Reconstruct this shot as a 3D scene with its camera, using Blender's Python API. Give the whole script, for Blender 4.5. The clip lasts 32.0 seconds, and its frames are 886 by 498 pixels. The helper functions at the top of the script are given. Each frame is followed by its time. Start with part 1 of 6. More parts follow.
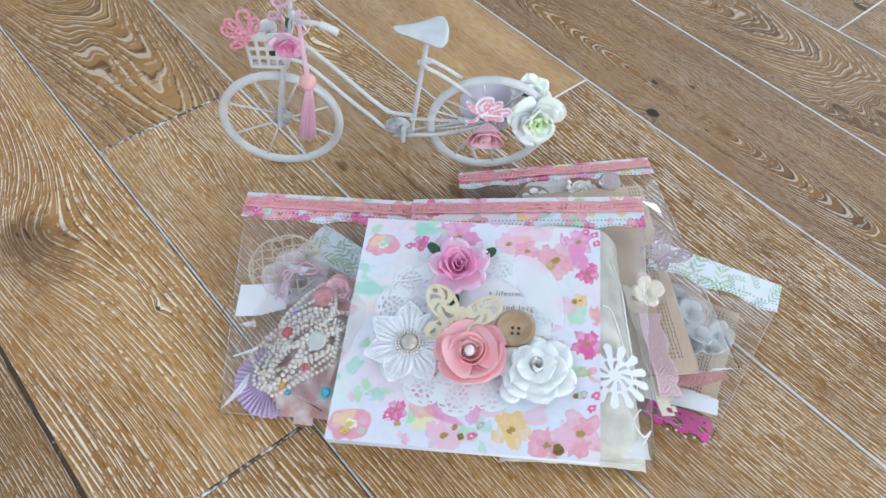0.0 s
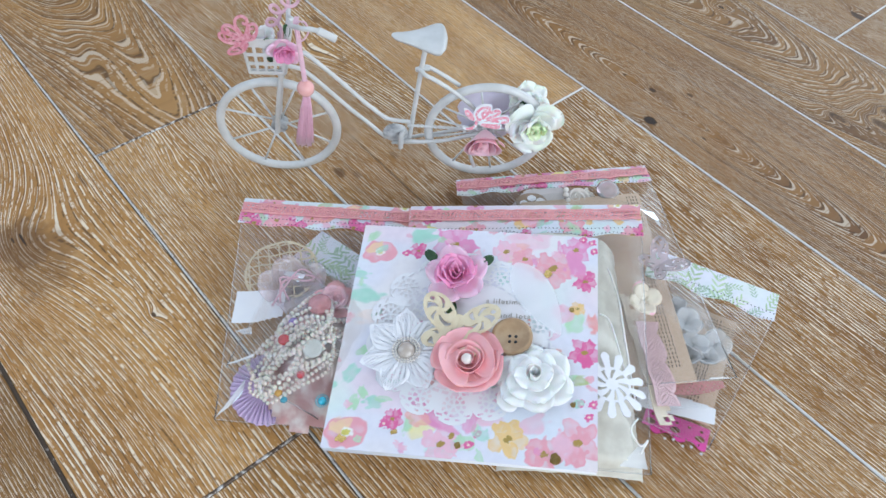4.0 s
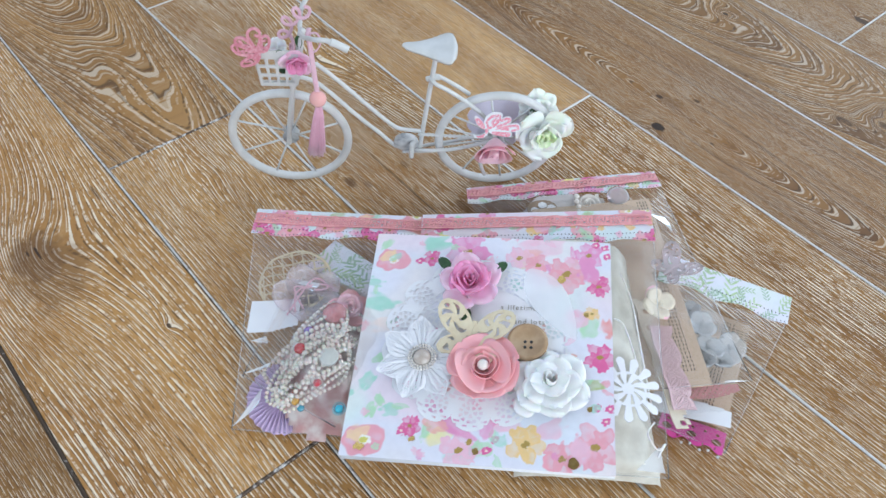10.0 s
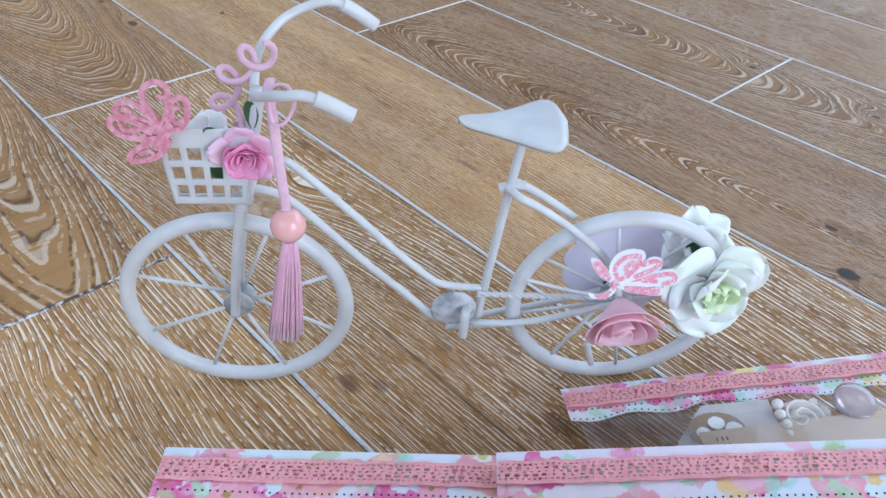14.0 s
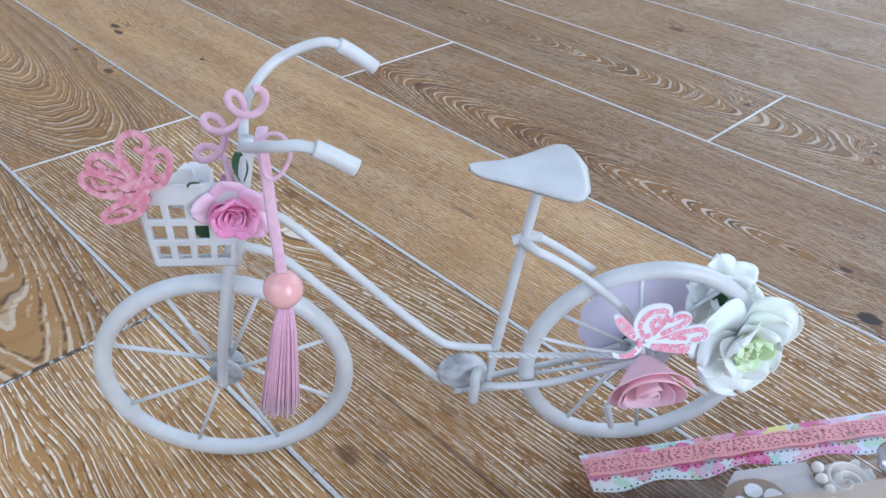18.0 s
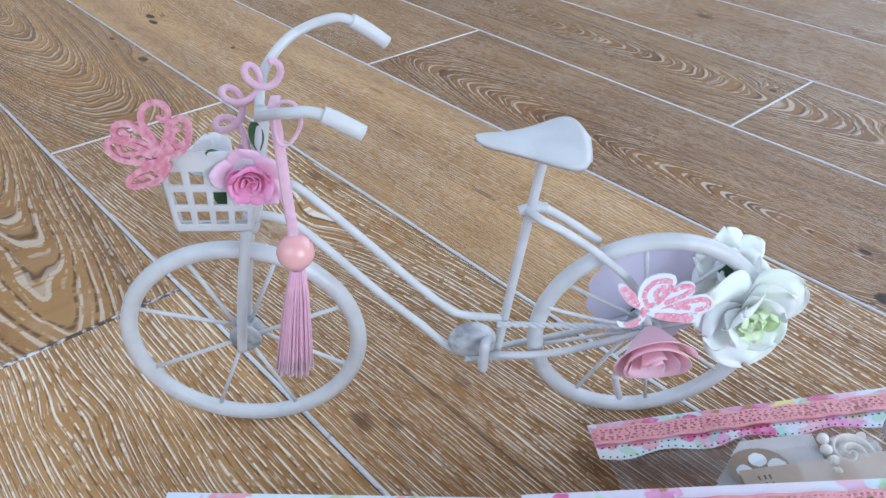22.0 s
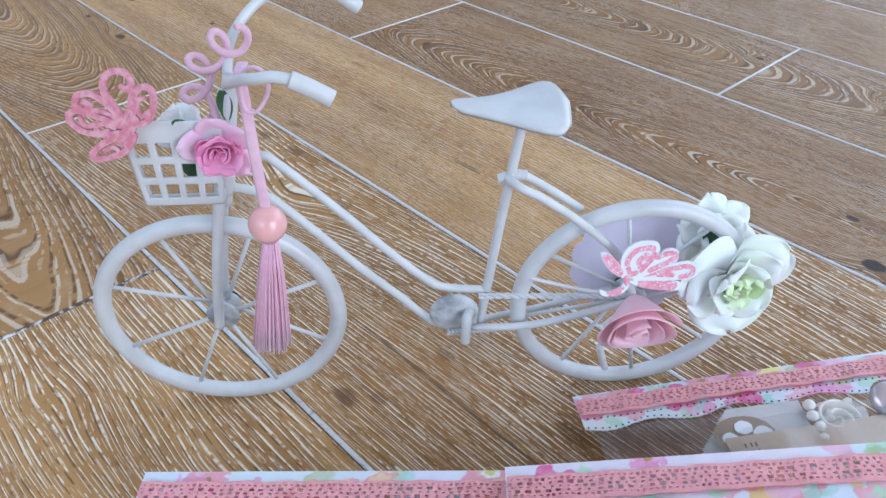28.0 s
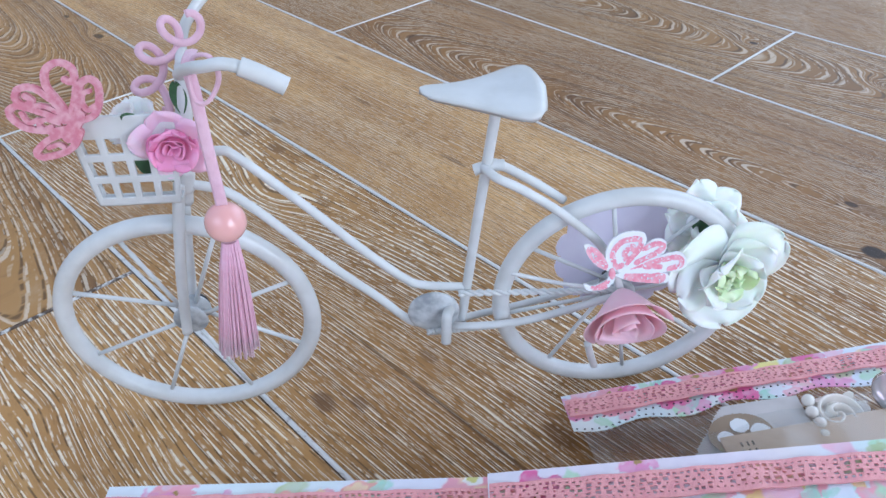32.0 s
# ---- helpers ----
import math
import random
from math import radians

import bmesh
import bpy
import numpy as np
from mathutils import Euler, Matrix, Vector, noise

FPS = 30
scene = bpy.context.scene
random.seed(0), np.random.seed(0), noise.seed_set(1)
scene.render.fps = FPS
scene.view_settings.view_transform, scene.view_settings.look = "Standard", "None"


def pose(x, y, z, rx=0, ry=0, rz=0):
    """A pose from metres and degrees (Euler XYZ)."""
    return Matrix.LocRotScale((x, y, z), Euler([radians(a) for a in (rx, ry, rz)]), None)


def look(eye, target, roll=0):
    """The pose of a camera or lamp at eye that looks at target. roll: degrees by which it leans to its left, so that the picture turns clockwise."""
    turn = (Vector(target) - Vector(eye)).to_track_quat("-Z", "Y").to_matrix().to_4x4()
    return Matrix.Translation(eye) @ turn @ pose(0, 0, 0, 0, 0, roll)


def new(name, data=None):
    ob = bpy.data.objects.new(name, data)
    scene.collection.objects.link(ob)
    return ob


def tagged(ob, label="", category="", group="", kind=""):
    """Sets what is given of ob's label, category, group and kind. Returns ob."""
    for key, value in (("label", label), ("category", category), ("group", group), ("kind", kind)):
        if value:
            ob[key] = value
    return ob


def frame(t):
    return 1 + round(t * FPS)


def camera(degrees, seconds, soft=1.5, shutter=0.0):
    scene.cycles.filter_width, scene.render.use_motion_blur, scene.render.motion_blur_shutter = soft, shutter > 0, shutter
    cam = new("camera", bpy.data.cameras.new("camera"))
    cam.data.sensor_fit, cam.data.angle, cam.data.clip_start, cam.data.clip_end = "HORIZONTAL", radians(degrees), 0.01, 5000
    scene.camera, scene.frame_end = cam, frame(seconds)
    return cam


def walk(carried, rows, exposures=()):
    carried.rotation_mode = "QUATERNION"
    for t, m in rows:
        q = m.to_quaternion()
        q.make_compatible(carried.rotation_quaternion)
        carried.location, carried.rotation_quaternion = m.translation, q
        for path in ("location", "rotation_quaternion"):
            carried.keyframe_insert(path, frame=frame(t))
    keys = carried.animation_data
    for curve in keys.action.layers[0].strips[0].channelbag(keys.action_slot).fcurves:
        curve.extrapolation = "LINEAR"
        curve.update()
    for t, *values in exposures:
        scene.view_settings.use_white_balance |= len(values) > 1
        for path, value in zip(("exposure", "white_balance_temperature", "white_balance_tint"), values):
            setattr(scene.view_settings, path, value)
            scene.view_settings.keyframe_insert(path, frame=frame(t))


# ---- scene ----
cam = camera(60.2, 32.0)
PATH = [
    (0, (0.056, 0.01, 0.454), (0.045, 1.258, -1.109), 3.9),
    (0.5, (0.056, 0.01, 0.455), (0.041, 1.259, -1.107), 3.7),
    (1, (0.056, 0.01, 0.453), (0.046, 1.263, -1.105), 4.0),
    (1.5, (0.054, 0.01, 0.453), (0.035, 1.267, -1.103), 3.8),
    (2, (0.055, 0.011, 0.453), (0.039, 1.27, -1.101), 4.0),
    (2.5, (0.055, 0.011, 0.453), (0.049, 1.274, -1.098), 4.3),
    (3, (0.056, 0.01, 0.452), (0.054, 1.273, -1.1), 4.5),
    (3.5, (0.055, 0.011, 0.453), (0.053, 1.271, -1.101), 4.5),
    (5.5, (0.057, 0.014, 0.455), (0.052, 1.271, -1.101), 4.1),
    (6, (0.054, 0.014, 0.453), (0.053, 1.271, -1.103), 4.1),
    (6.5, (0.052, 0.014, 0.452), (0.058, 1.273, -1.101), 4.3),
    (7, (0.052, 0.008, 0.457), (0.051, 1.28, -1.087), 3.8),
    (7.5, (0.052, 0.007, 0.457), (0.047, 1.29, -1.078), 3.5),
    (8, (0.051, 0.009, 0.456), (0.045, 1.288, -1.081), 3.4),
    (8.5, (0.052, 0.009, 0.454), (0.045, 1.286, -1.085), 3.4),
    (9, (0.052, 0.007, 0.454), (0.046, 1.287, -1.083), 3.4),
    (9.5, (0.049, 0.008, 0.454), (0.045, 1.284, -1.086), 3.6),
    (10, (0.048, 0.008, 0.454), (0.037, 1.289, -1.082), 3.4),
    (10.5, (0.047, 0.011, 0.452), (0.03, 1.294, -1.082), 3.2),
    (11, (0.045, 0.017, 0.452), (-0.001, 1.358, -1.032), 1.9),
    (11.5, (0.04, 0.036, 0.438), (-0.073, 1.417, -1.004), -1.0),
    (12, (0.036, 0.052, 0.422), (-0.067, 1.502, -0.951), -1.4),
    (12.5, (0.026, 0.086, 0.39), (-0.077, 1.598, -0.915), -3.1),
    (13, (0.018, 0.134, 0.333), (-0.095, 1.699, -0.907), -3.7),
    (13.5, (0.012, 0.185, 0.286), (-0.088, 1.803, -0.886), -2.7),
    (14, (0.003, 0.216, 0.266), (0.013, 1.788, -0.972), 2.8),
    (14.5, (-0.004, 0.235, 0.259), (0.008, 1.814, -0.969), 4.6),
    (16.5, (-0.008, 0.242, 0.257), (0.062, 1.854, -0.924), 3.1),
    (17, (-0.007, 0.241, 0.256), (0.065, 1.87, -0.902), 3.1),
    (17.5, (-0.007, 0.241, 0.256), (0.056, 1.872, -0.899), 2.7),
    (18, (-0.007, 0.24, 0.255), (0.051, 1.875, -0.895), 2.5),
    (18.5, (-0.005, 0.241, 0.251), (0.044, 1.875, -0.9), 2.0),
    (19, (-0.003, 0.244, 0.246), (0.028, 1.862, -0.928), 1.1),
    (19.5, (-0.005, 0.24, 0.248), (0.032, 1.862, -0.921), 1.1),
    (20, (-0.003, 0.233, 0.25), (0.023, 1.833, -0.949), 1.0),
    (20.5, (-0.003, 0.232, 0.25), (0.025, 1.827, -0.955), 0.9),
    (21, (-0.003, 0.231, 0.246), (0.047, 1.812, -0.978), 2.3),
    (21.5, (0.0, 0.23, 0.247), (0.028, 1.817, -0.969), 1.9),
    (22, (0.002, 0.227, 0.253), (-0.028, 1.855, -0.909), 1.1),
    (22.5, (0.001, 0.23, 0.249), (0.008, 1.856, -0.915), 1.6),
    (23, (0.002, 0.23, 0.246), (0.002, 1.845, -0.934), 0.9),
    (23.5, (0.0, 0.232, 0.245), (0.006, 1.825, -0.964), 0.6),
    (24, (0.0, 0.232, 0.244), (-0.002, 1.815, -0.978), -0.2),
    (24.5, (-0.001, 0.231, 0.246), (-0.008, 1.826, -0.961), 0.0),
    (26.5, (-0.001, 0.231, 0.247), (-0.012, 1.819, -0.969), -0.3),
    (27, (0.002, 0.231, 0.247), (-0.009, 1.821, -0.966), -0.2),
    (27.5, (0.005, 0.231, 0.244), (-0.004, 1.821, -0.969), 0.2),
    (28, (0.007, 0.23, 0.247), (-0.003, 1.827, -0.958), 0.5),
    (28.5, (0.006, 0.233, 0.248), (-0.009, 1.833, -0.951), 0.3),
    (29, (0.004, 0.232, 0.252), (-0.008, 1.841, -0.936), 0.0),
    (29.5, (0.001, 0.233, 0.257), (-0.005, 1.839, -0.935), -0.2),
    (30, (0.0, 0.234, 0.262), (-0.002, 1.839, -0.932), -0.7),
    (30.5, (-0.002, 0.235, 0.26), (0.003, 1.839, -0.934), -0.8),
    (31, (0.002, 0.235, 0.255), (0.01, 1.837, -0.942), -0.8),
    (31.5, (0.004, 0.235, 0.252), (0.008, 1.833, -0.95), -0.6),
    (32, (0.016, 0.241, 0.238), (0.002, 1.833, -0.972), -0.9),
]
walk(cam, [(t, look(eye, target, roll)) for t, eye, target, roll in PATH],
     ((0, 0.51, 6500, 10), (10.5, 0.51, 6500, 10), (13.5, 0.53, 5900, 13), (32, 0.53, 5900, 13)))

# ---- world, sun, added lamps, exposure ----
scene.view_settings.exposure = 0.51
world = bpy.data.worlds.new("sky")
scene.world = world
world.use_nodes = True
_wn = world.node_tree.nodes
_sky = _wn.new("ShaderNodeTexSky")
_sky.sky_type, _sky.sun_disc = "NISHITA", False
_sky.sun_elevation, _sky.sun_rotation = radians(40), radians(120)
world.node_tree.links.new(_sky.outputs[0], _wn["Background"].inputs[0])
_wn["Background"].inputs[1].default_value = 0.12

DV, NV = Vector((0.692, -0.722, 0)), Vector((0.722, 0.692, 0))   # along and across the planks
ROOM = Matrix.Rotation(math.atan2(-0.722, 0.692), 4, "Z")       # room axes: x along the planks, y across
D0, D1, N0, N1, HIGH = -1.27, 2.9, -1.7, 2.3, 2.45                # the room in those axes


def area(name, x, y, z, sx, sy, aim, watts, colour):
    lamp = bpy.data.lights.new(name, "AREA")
    lamp.shape, lamp.size, lamp.size_y, lamp.energy, lamp.color = "RECTANGLE", sx, sy, watts, colour
    ob = new(name, lamp)
    ob.matrix_world = ROOM @ look((x, y, z), aim)
    return ob


# Added daylight-coloured area lamps, unseen, one on each side of the room.
area("west_fill_light", D0 + 0.02, 0.25, 1.3, 2.05, 1.55, (0.3, 0.25, 0.2), 6, (0.75, 0.875, 1.0))
area("north_fill_light", 0.0, N1 - 0.02, 1.25, 2.2, 1.9, (0.0, 0, 0.9), 18, (0.75, 0.875, 1.0))
area("east_fill_light", D1 - 0.02, 0.4, 1.15, 1.9, 2.1, (0, 0.4, 0.7), 42, (0.78, 0.895, 1.0))
area("front_fill_light", 0.0, N0 + 0.02, 1.4, 2.2, 1.6, (-0.3, 0, 0.6), 16, (0.75, 0.875, 1.0))

# ---- materials ----


def nodes_of(name):
    m = bpy.data.materials.new(name)
    m.use_nodes = True
    t = m.node_tree
    return m, t.nodes, t.links, t.nodes["Principled BSDF"]


def put(n, links, kind, **kw):
    node = n.new(kind)
    for k, v in kw.items():
        if k == "operation":
            node.operation = v
        elif k == "blend":
            node.blend_type = v
        elif isinstance(v, bpy.types.NodeSocket):
            links.new(v, node.inputs[int(k[1:])] if k[1:].isdigit() else node.inputs[k])
        else:
            node.inputs[int(k[1:]) if k[1:].isdigit() else k].default_value = v
    return node


def math_node(n, links, op, a, b=0.0, c=0.0):
    return put(n, links, "ShaderNodeMath", operation=op, i0=a, i1=b, i2=c).outputs[0]


def mixc(n, links, fac, a, b, blend="MIX"):
    node = n.new("ShaderNodeMix")
    node.data_type, node.blend_type = "RGBA", blend
    for sock, v in ((node.inputs[0], fac), (node.inputs[6], a), (node.inputs[7], b)):
        if isinstance(v, bpy.types.NodeSocket):
            links.new(v, sock)
        else:
            sock.default_value = v if isinstance(v, (int, float)) else (*v, 1)
    return node.outputs[2]


def step(n, links, v, lo, hi):
    node = n.new("ShaderNodeMapRange")
    node.interpolation_type = "SMOOTHSTEP"
    links.new(v, node.inputs[0])
    node.inputs[1].default_value, node.inputs[2].default_value = lo, hi
    return node.outputs[0]


def plain(name, c, c2=None, rough=0.5, scale=60.0, bump=0.0, bscale=600.0, metal=0.0, spec=0.5, trans=0.0, sheen=0.0, sub=0.0, coat=0.0):
    """A painted, paper or cloth surface: two close tones at a large scale, fine relief at a small one."""
    m, n, l, p = nodes_of(name)
    c2 = c2 or tuple(v * 0.86 for v in c)
    co = n.new("ShaderNodeTexCoord").outputs["Object"]
    big = put(n, l, "ShaderNodeTexNoise", Vector=co, Scale=scale, Detail=4.0).outputs[0]
    l.new(mixc(n, l, step(n, l, big, 0.35, 0.68), c, c2), p.inputs["Base Color"])
    fine = put(n, l, "ShaderNodeTexNoise", Vector=co, Scale=bscale, Detail=3.0).outputs[0]
    rr = put(n, l, "ShaderNodeMapRange", Value=fine, i3=max(rough - 0.07, 0.02), i4=min(rough + 0.07, 1.0)).outputs[0]
    l.new(rr, p.inputs["Roughness"])
    if bump:
        l.new(put(n, l, "ShaderNodeBump", Strength=bump, Distance=0.0006, Height=fine).outputs[0], p.inputs["Normal"])
    p.inputs["Metallic"].default_value, p.inputs["Specular IOR Level"].default_value = metal, spec
    p.inputs["Transmission Weight"].default_value, p.inputs["Sheen Weight"].default_value = trans, sheen
    p.inputs["Coat Weight"].default_value = coat
    if sub:
        p.inputs["Subsurface Weight"].default_value, p.inputs["Subsurface Scale"].default_value = sub, 0.003
    return m


def printed(name, rough=0.45, bump=0.06):
    """Paper whose ink lies in the colour attribute 'ink'."""
    m, n, l, p = nodes_of(name)
    ink = n.new("ShaderNodeAttribute")
    ink.attribute_name = "ink"
    co = n.new("ShaderNodeTexCoord").outputs["Object"]
    mott = put(n, l, "ShaderNodeTexNoise", Vector=co, Scale=180.0, Detail=5.0).outputs[0]
    tint = mixc(n, l, step(n, l, mott, 0.3, 0.75), (1, 1, 1), (0.95, 0.95, 0.955))
    l.new(mixc(n, l, 1.0, ink.outputs[0], tint, "MULTIPLY"), p.inputs["Base Color"])
    fine = put(n, l, "ShaderNodeTexNoise", Vector=co, Scale=1500.0, Detail=2.0).outputs[0]
    l.new(put(n, l, "ShaderNodeBump", Strength=bump, Distance=0.0004, Height=fine).outputs[0], p.inputs["Normal"])
    p.inputs["Roughness"].default_value, p.inputs["Specular IOR Level"].default_value = rough, 0.4
    return m


def clear_film(name, tint=(0.97, 0.98, 0.99), haze=0.05, gloss=0.5):
    """Thin clear plastic film: see-through, with a gloss that grows towards grazing views and a little haze."""
    m, n, l, p = nodes_of(name)
    n.remove(p)
    out = n["Material Output"]
    co = n.new("ShaderNodeTexCoord").outputs["Object"]
    wr = put(n, l, "ShaderNodeTexNoise", Vector=co, Scale=45.0, Detail=5.0, Distortion=1.2).outputs[0]
    bump = put(n, l, "ShaderNodeBump", Strength=0.35, Distance=0.002, Height=wr).outputs[0]
    clear = put(n, l, "ShaderNodeBsdfTransparent", Color=(*tint, 1))
    glossy = put(n, l, "ShaderNodeBsdfGlossy", Color=(1, 1, 1, 1), Roughness=0.12, Normal=bump)
    milk = put(n, l, "ShaderNodeBsdfDiffuse", Color=(0.85, 0.86, 0.88, 1))
    fres = put(n, l, "ShaderNodeFresnel", IOR=1.45, Normal=bump).outputs[0]
    f2 = math_node(n, l, "MULTIPLY", fres, gloss * 2)
    a = put(n, l, "ShaderNodeMixShader", i0=haze, i1=clear.outputs[0], i2=milk.outputs[0])
    b = put(n, l, "ShaderNodeMixShader", i0=f2, i1=a.outputs[0], i2=glossy.outputs[0])
    l.new(b.outputs[0], out.inputs[0])
    return m


def oak(name, knots=(), tint=(1.0, 1.0, 1.0), seed=0.0, lines=400.0, lime=0.78, rings=None, bands=0.0, mark=0.0):
    """Brushed oak with white-limed pores in broken parallel lines. knots: (along, across, size, bend, darkness, aspect) on the plank; a darkness
    below 0 is a brown stain. rings: (along, across, aspect) of the heart round which the grain runs in long ellipses; bands: growth rings to the
    metre; mark: strength of the small brown flecks."""
    m, n, l, p = nodes_of(name)
    M = lambda op, a, b=0.0, c=0.0: math_node(n, l, op, a, b, c)
    col = lambda r, g, b: (min(r * tint[0], 1.0), min(g * tint[1] * 0.97, 1.0), min(b * tint[2] * 0.94, 1.0))
    co = n.new("ShaderNodeTexCoord").outputs["Object"]
    sep = put(n, l, "ShaderNodeSeparateXYZ", i0=co)
    x, y = sep.outputs[0], sep.outputs[1]

    def tex(sx, v, sy, sz, detail, rough=0.5):
        vec = put(n, l, "ShaderNodeCombineXYZ", i0=M("MULTIPLY", x, sx), i1=M("MULTIPLY", v, sy), i2=seed + sz).outputs[0]
        return put(n, l, "ShaderNodeTexNoise", Vector=vec, Scale=1.0, Detail=detail, Roughness=rough).outputs[0]

    # the grain's own coordinate across the plank, bent into cathedrals and round knots
    f = y
    if rings:
        rx, ry, asp = rings
        ex = M("DIVIDE", M("SUBTRACT", x, rx), asp)
        f = M("SQRT", M("ADD", M("POWER", ex, 2.0), M("POWER", M("SUBTRACT", y, ry), 2.0)))
        f = M("MULTIPLY_ADD", tex(7.0, y, 30.0, 2.0, 1.0), 0.006, f)
    f = M("MULTIPLY_ADD", tex(2.2, y, 7.0, 0.0, 0.0), 0.012 if rings else 0.055, f)
    f = M("MULTIPLY_ADD", tex(26.0, y, 60.0, 4.0, 1.0), 0.0016, f)
    spot = stain = None
    wob = put(n, l, "ShaderNodeTexNoise", Vector=co, Scale=110.0, Detail=4.0).outputs[0]
    for kx, ky, size, bend, kd, aspect in knots:
        q = M("ADD", M("POWER", M("DIVIDE", M("SUBTRACT", x, kx), size * aspect), 2.0), M("POWER", M("DIVIDE", M("SUBTRACT", y, ky), size), 2.0))
        if bend:
            f = M("MULTIPLY_ADD", M("DIVIDE", 1.0, M("MULTIPLY_ADD", q, 0.22, 1.0)), bend, f)
        q = M("MULTIPLY", q, M("MULTIPLY_ADD", wob, 2.4, -0.2))
        if kd:
            g = M("MULTIPLY", M("SUBTRACT", 1.0, step(n, l, q, 0.45, 1.0 if abs(kd) > 0.75 else 1.9)), abs(kd))
            if kd > 0:
                spot = g if spot is None else M("MAXIMUM", spot, g)
            else:
                stain = g if stain is None else M("MAXIMUM", stain, g)
    ph = M("MULTIPLY_ADD", tex(7.0, f, 90.0, 7.0, 2.0), 1.2 if rings else 2.2, M("MULTIPLY", f, lines))
    fr = M("ABSOLUTE", M("SUBTRACT", M("FRACT", ph), 0.5))
    cell = M("FLOOR", ph)
    wide = tex(16.0, cell, 0.73, 9.0, 2.0, 0.6)
    dash = tex(lines * 0.20, cell, 1.37, 11.0, 3.0, 0.75)
    patch = put(n, l, "ShaderNodeTexNoise", Vector=co, Scale=13.0, Detail=3.0).outputs[0]
    rag = tex(420.0, y, 1500.0, 13.0, 1.0)
    half = M("MULTIPLY_ADD", rag, 0.10, M("MULTIPLY_ADD", wide, 0.24, M("MULTIPLY_ADD", patch, 0.36, -0.246)))
    white = M("SUBTRACT", 1.0, step(n, l, M("SUBTRACT", fr, half), -0.03, 0.02))
    white = M("MULTIPLY", white, step(n, l, dash, 0.41, 0.51))
    ph3 = M("MULTIPLY_ADD", tex(9.0, f, 120.0, 21.0, 1.0), 3.0, M("MULTIPLY", f, lines * 2.1))
    fine = M("SUBTRACT", 1.0, step(n, l, M("ABSOLUTE", M("SUBTRACT", M("FRACT", ph3), 0.5)), 0.08, 0.16))
    fine = M("MULTIPLY", fine, step(n, l, tex(lines * 0.35, M("FLOOR", ph3), 1.91, 23.0, 1.0), 0.47, 0.56))
    white = M("MAXIMUM", white, M("MULTIPLY", fine, 0.6))
    fr2 = M("ABSOLUTE", M("SUBTRACT", M("FRACT", M("ADD", ph, 0.24)), 0.5))
    mott = tex(60.0, f, 260.0, 15.0, 4.0, 0.65)
    thin = M("MULTIPLY", M("SUBTRACT", 1.0, step(n, l, fr2, 0.03, 0.13)), step(n, l, M("ADD", tex(lines * 0.30, cell, 1.71, 31.0, 2.0, 0.7), M("MULTIPLY", wide, 0.3)), 0.56, 0.68))
    tone = tex(1.6, f, 40.0, 1.0, 3.0)
    broad = put(n, l, "ShaderNodeTexNoise", Vector=co, Scale=6.0, Detail=4.0).outputs[0]
    c = mixc(n, l, step(n, l, tone, 0.28, 0.74), col(0.475, 0.262, 0.092), col(0.335, 0.168, 0.054))
    c = mixc(n, l, M("MULTIPLY", step(n, l, broad, 0.45, 0.75), 0.45), c, col(0.285, 0.148, 0.056))
    c = mixc(n, l, M("MULTIPLY", step(n, l, M("SUBTRACT", 1.0, broad), 0.52, 0.78), 0.40), c, col(0.62, 0.40, 0.19))
    c = mixc(n, l, M("MULTIPLY", step(n, l, mott, 0.50, 0.70), 0.45), c, col(0.20, 0.108, 0.044))
    c = mixc(n, l, M("MULTIPLY", step(n, l, M("SUBTRACT", 1.0, mott), 0.54, 0.74), 0.28), c, col(0.60, 0.44, 0.28))
    if bands:
        # growth rings: each darkens slowly outwards and ends at a sharp limed edge
        pb = M("MULTIPLY_ADD", tex(5.0, f, 60.0, 41.0, 2.0), 1.3, M("MULTIPLY", f, bands))
        saw = M("FRACT", pb)
        amt = M("MULTIPLY", step(n, l, tex(4.0, M("FLOOR", pb), 1.3, 43.0, 1.0), 0.36, 0.60), 0.85)
        c = mixc(n, l, M("MULTIPLY", M("POWER", saw, 1.8), amt), c, col(0.165, 0.082, 0.034))
        rim = M("MULTIPLY", M("SUBTRACT", 1.0, step(n, l, saw, 0.02, 0.075)), step(n, l, tex(lines * 0.22, M("FLOOR", pb), 1.1, 45.0, 3.0, 0.75), 0.43, 0.54))
        white = M("MAXIMUM", M("MULTIPLY", white, 0.8), M("MULTIPLY", rim, amt))
    c = mixc(n, l, M("MULTIPLY", thin, 0.75), c, (0.085, 0.045, 0.022))
    if mark:
        fl = tex(20.0, y, 55.0, 51.0, 3.0, 0.6)
        c = mixc(n, l, M("MULTIPLY", step(n, l, fl, 0.66, 0.74), mark), c, (0.17, 0.085, 0.034))
    if stain is not None:
        c = mixc(n, l, stain, c, (0.14, 0.068, 0.028))
        white = M("MULTIPLY", white, M("SUBTRACT", 1.0, stain))
    if spot is not None:
        white = M("MULTIPLY", white, M("SUBTRACT", 1.0, spot))
    c = mixc(n, l, M("MULTIPLY", white, lime), c, (0.90, 0.79, 0.63))
    if spot is not None:
        c = mixc(n, l, spot, c, (0.040, 0.024, 0.016))
    l.new(c, p.inputs["Base Color"])
    l.new(put(n, l, "ShaderNodeMapRange", Value=tone, i3=0.40, i4=0.56).outputs[0], p.inputs["Roughness"])
    h = M("MULTIPLY_ADD", white, -0.5, M("MULTIPLY_ADD", thin, -0.8, tone))
    l.new(put(n, l, "ShaderNodeBump", Strength=0.3, Distance=0.0005, Height=h).outputs[0], p.inputs["Normal"])
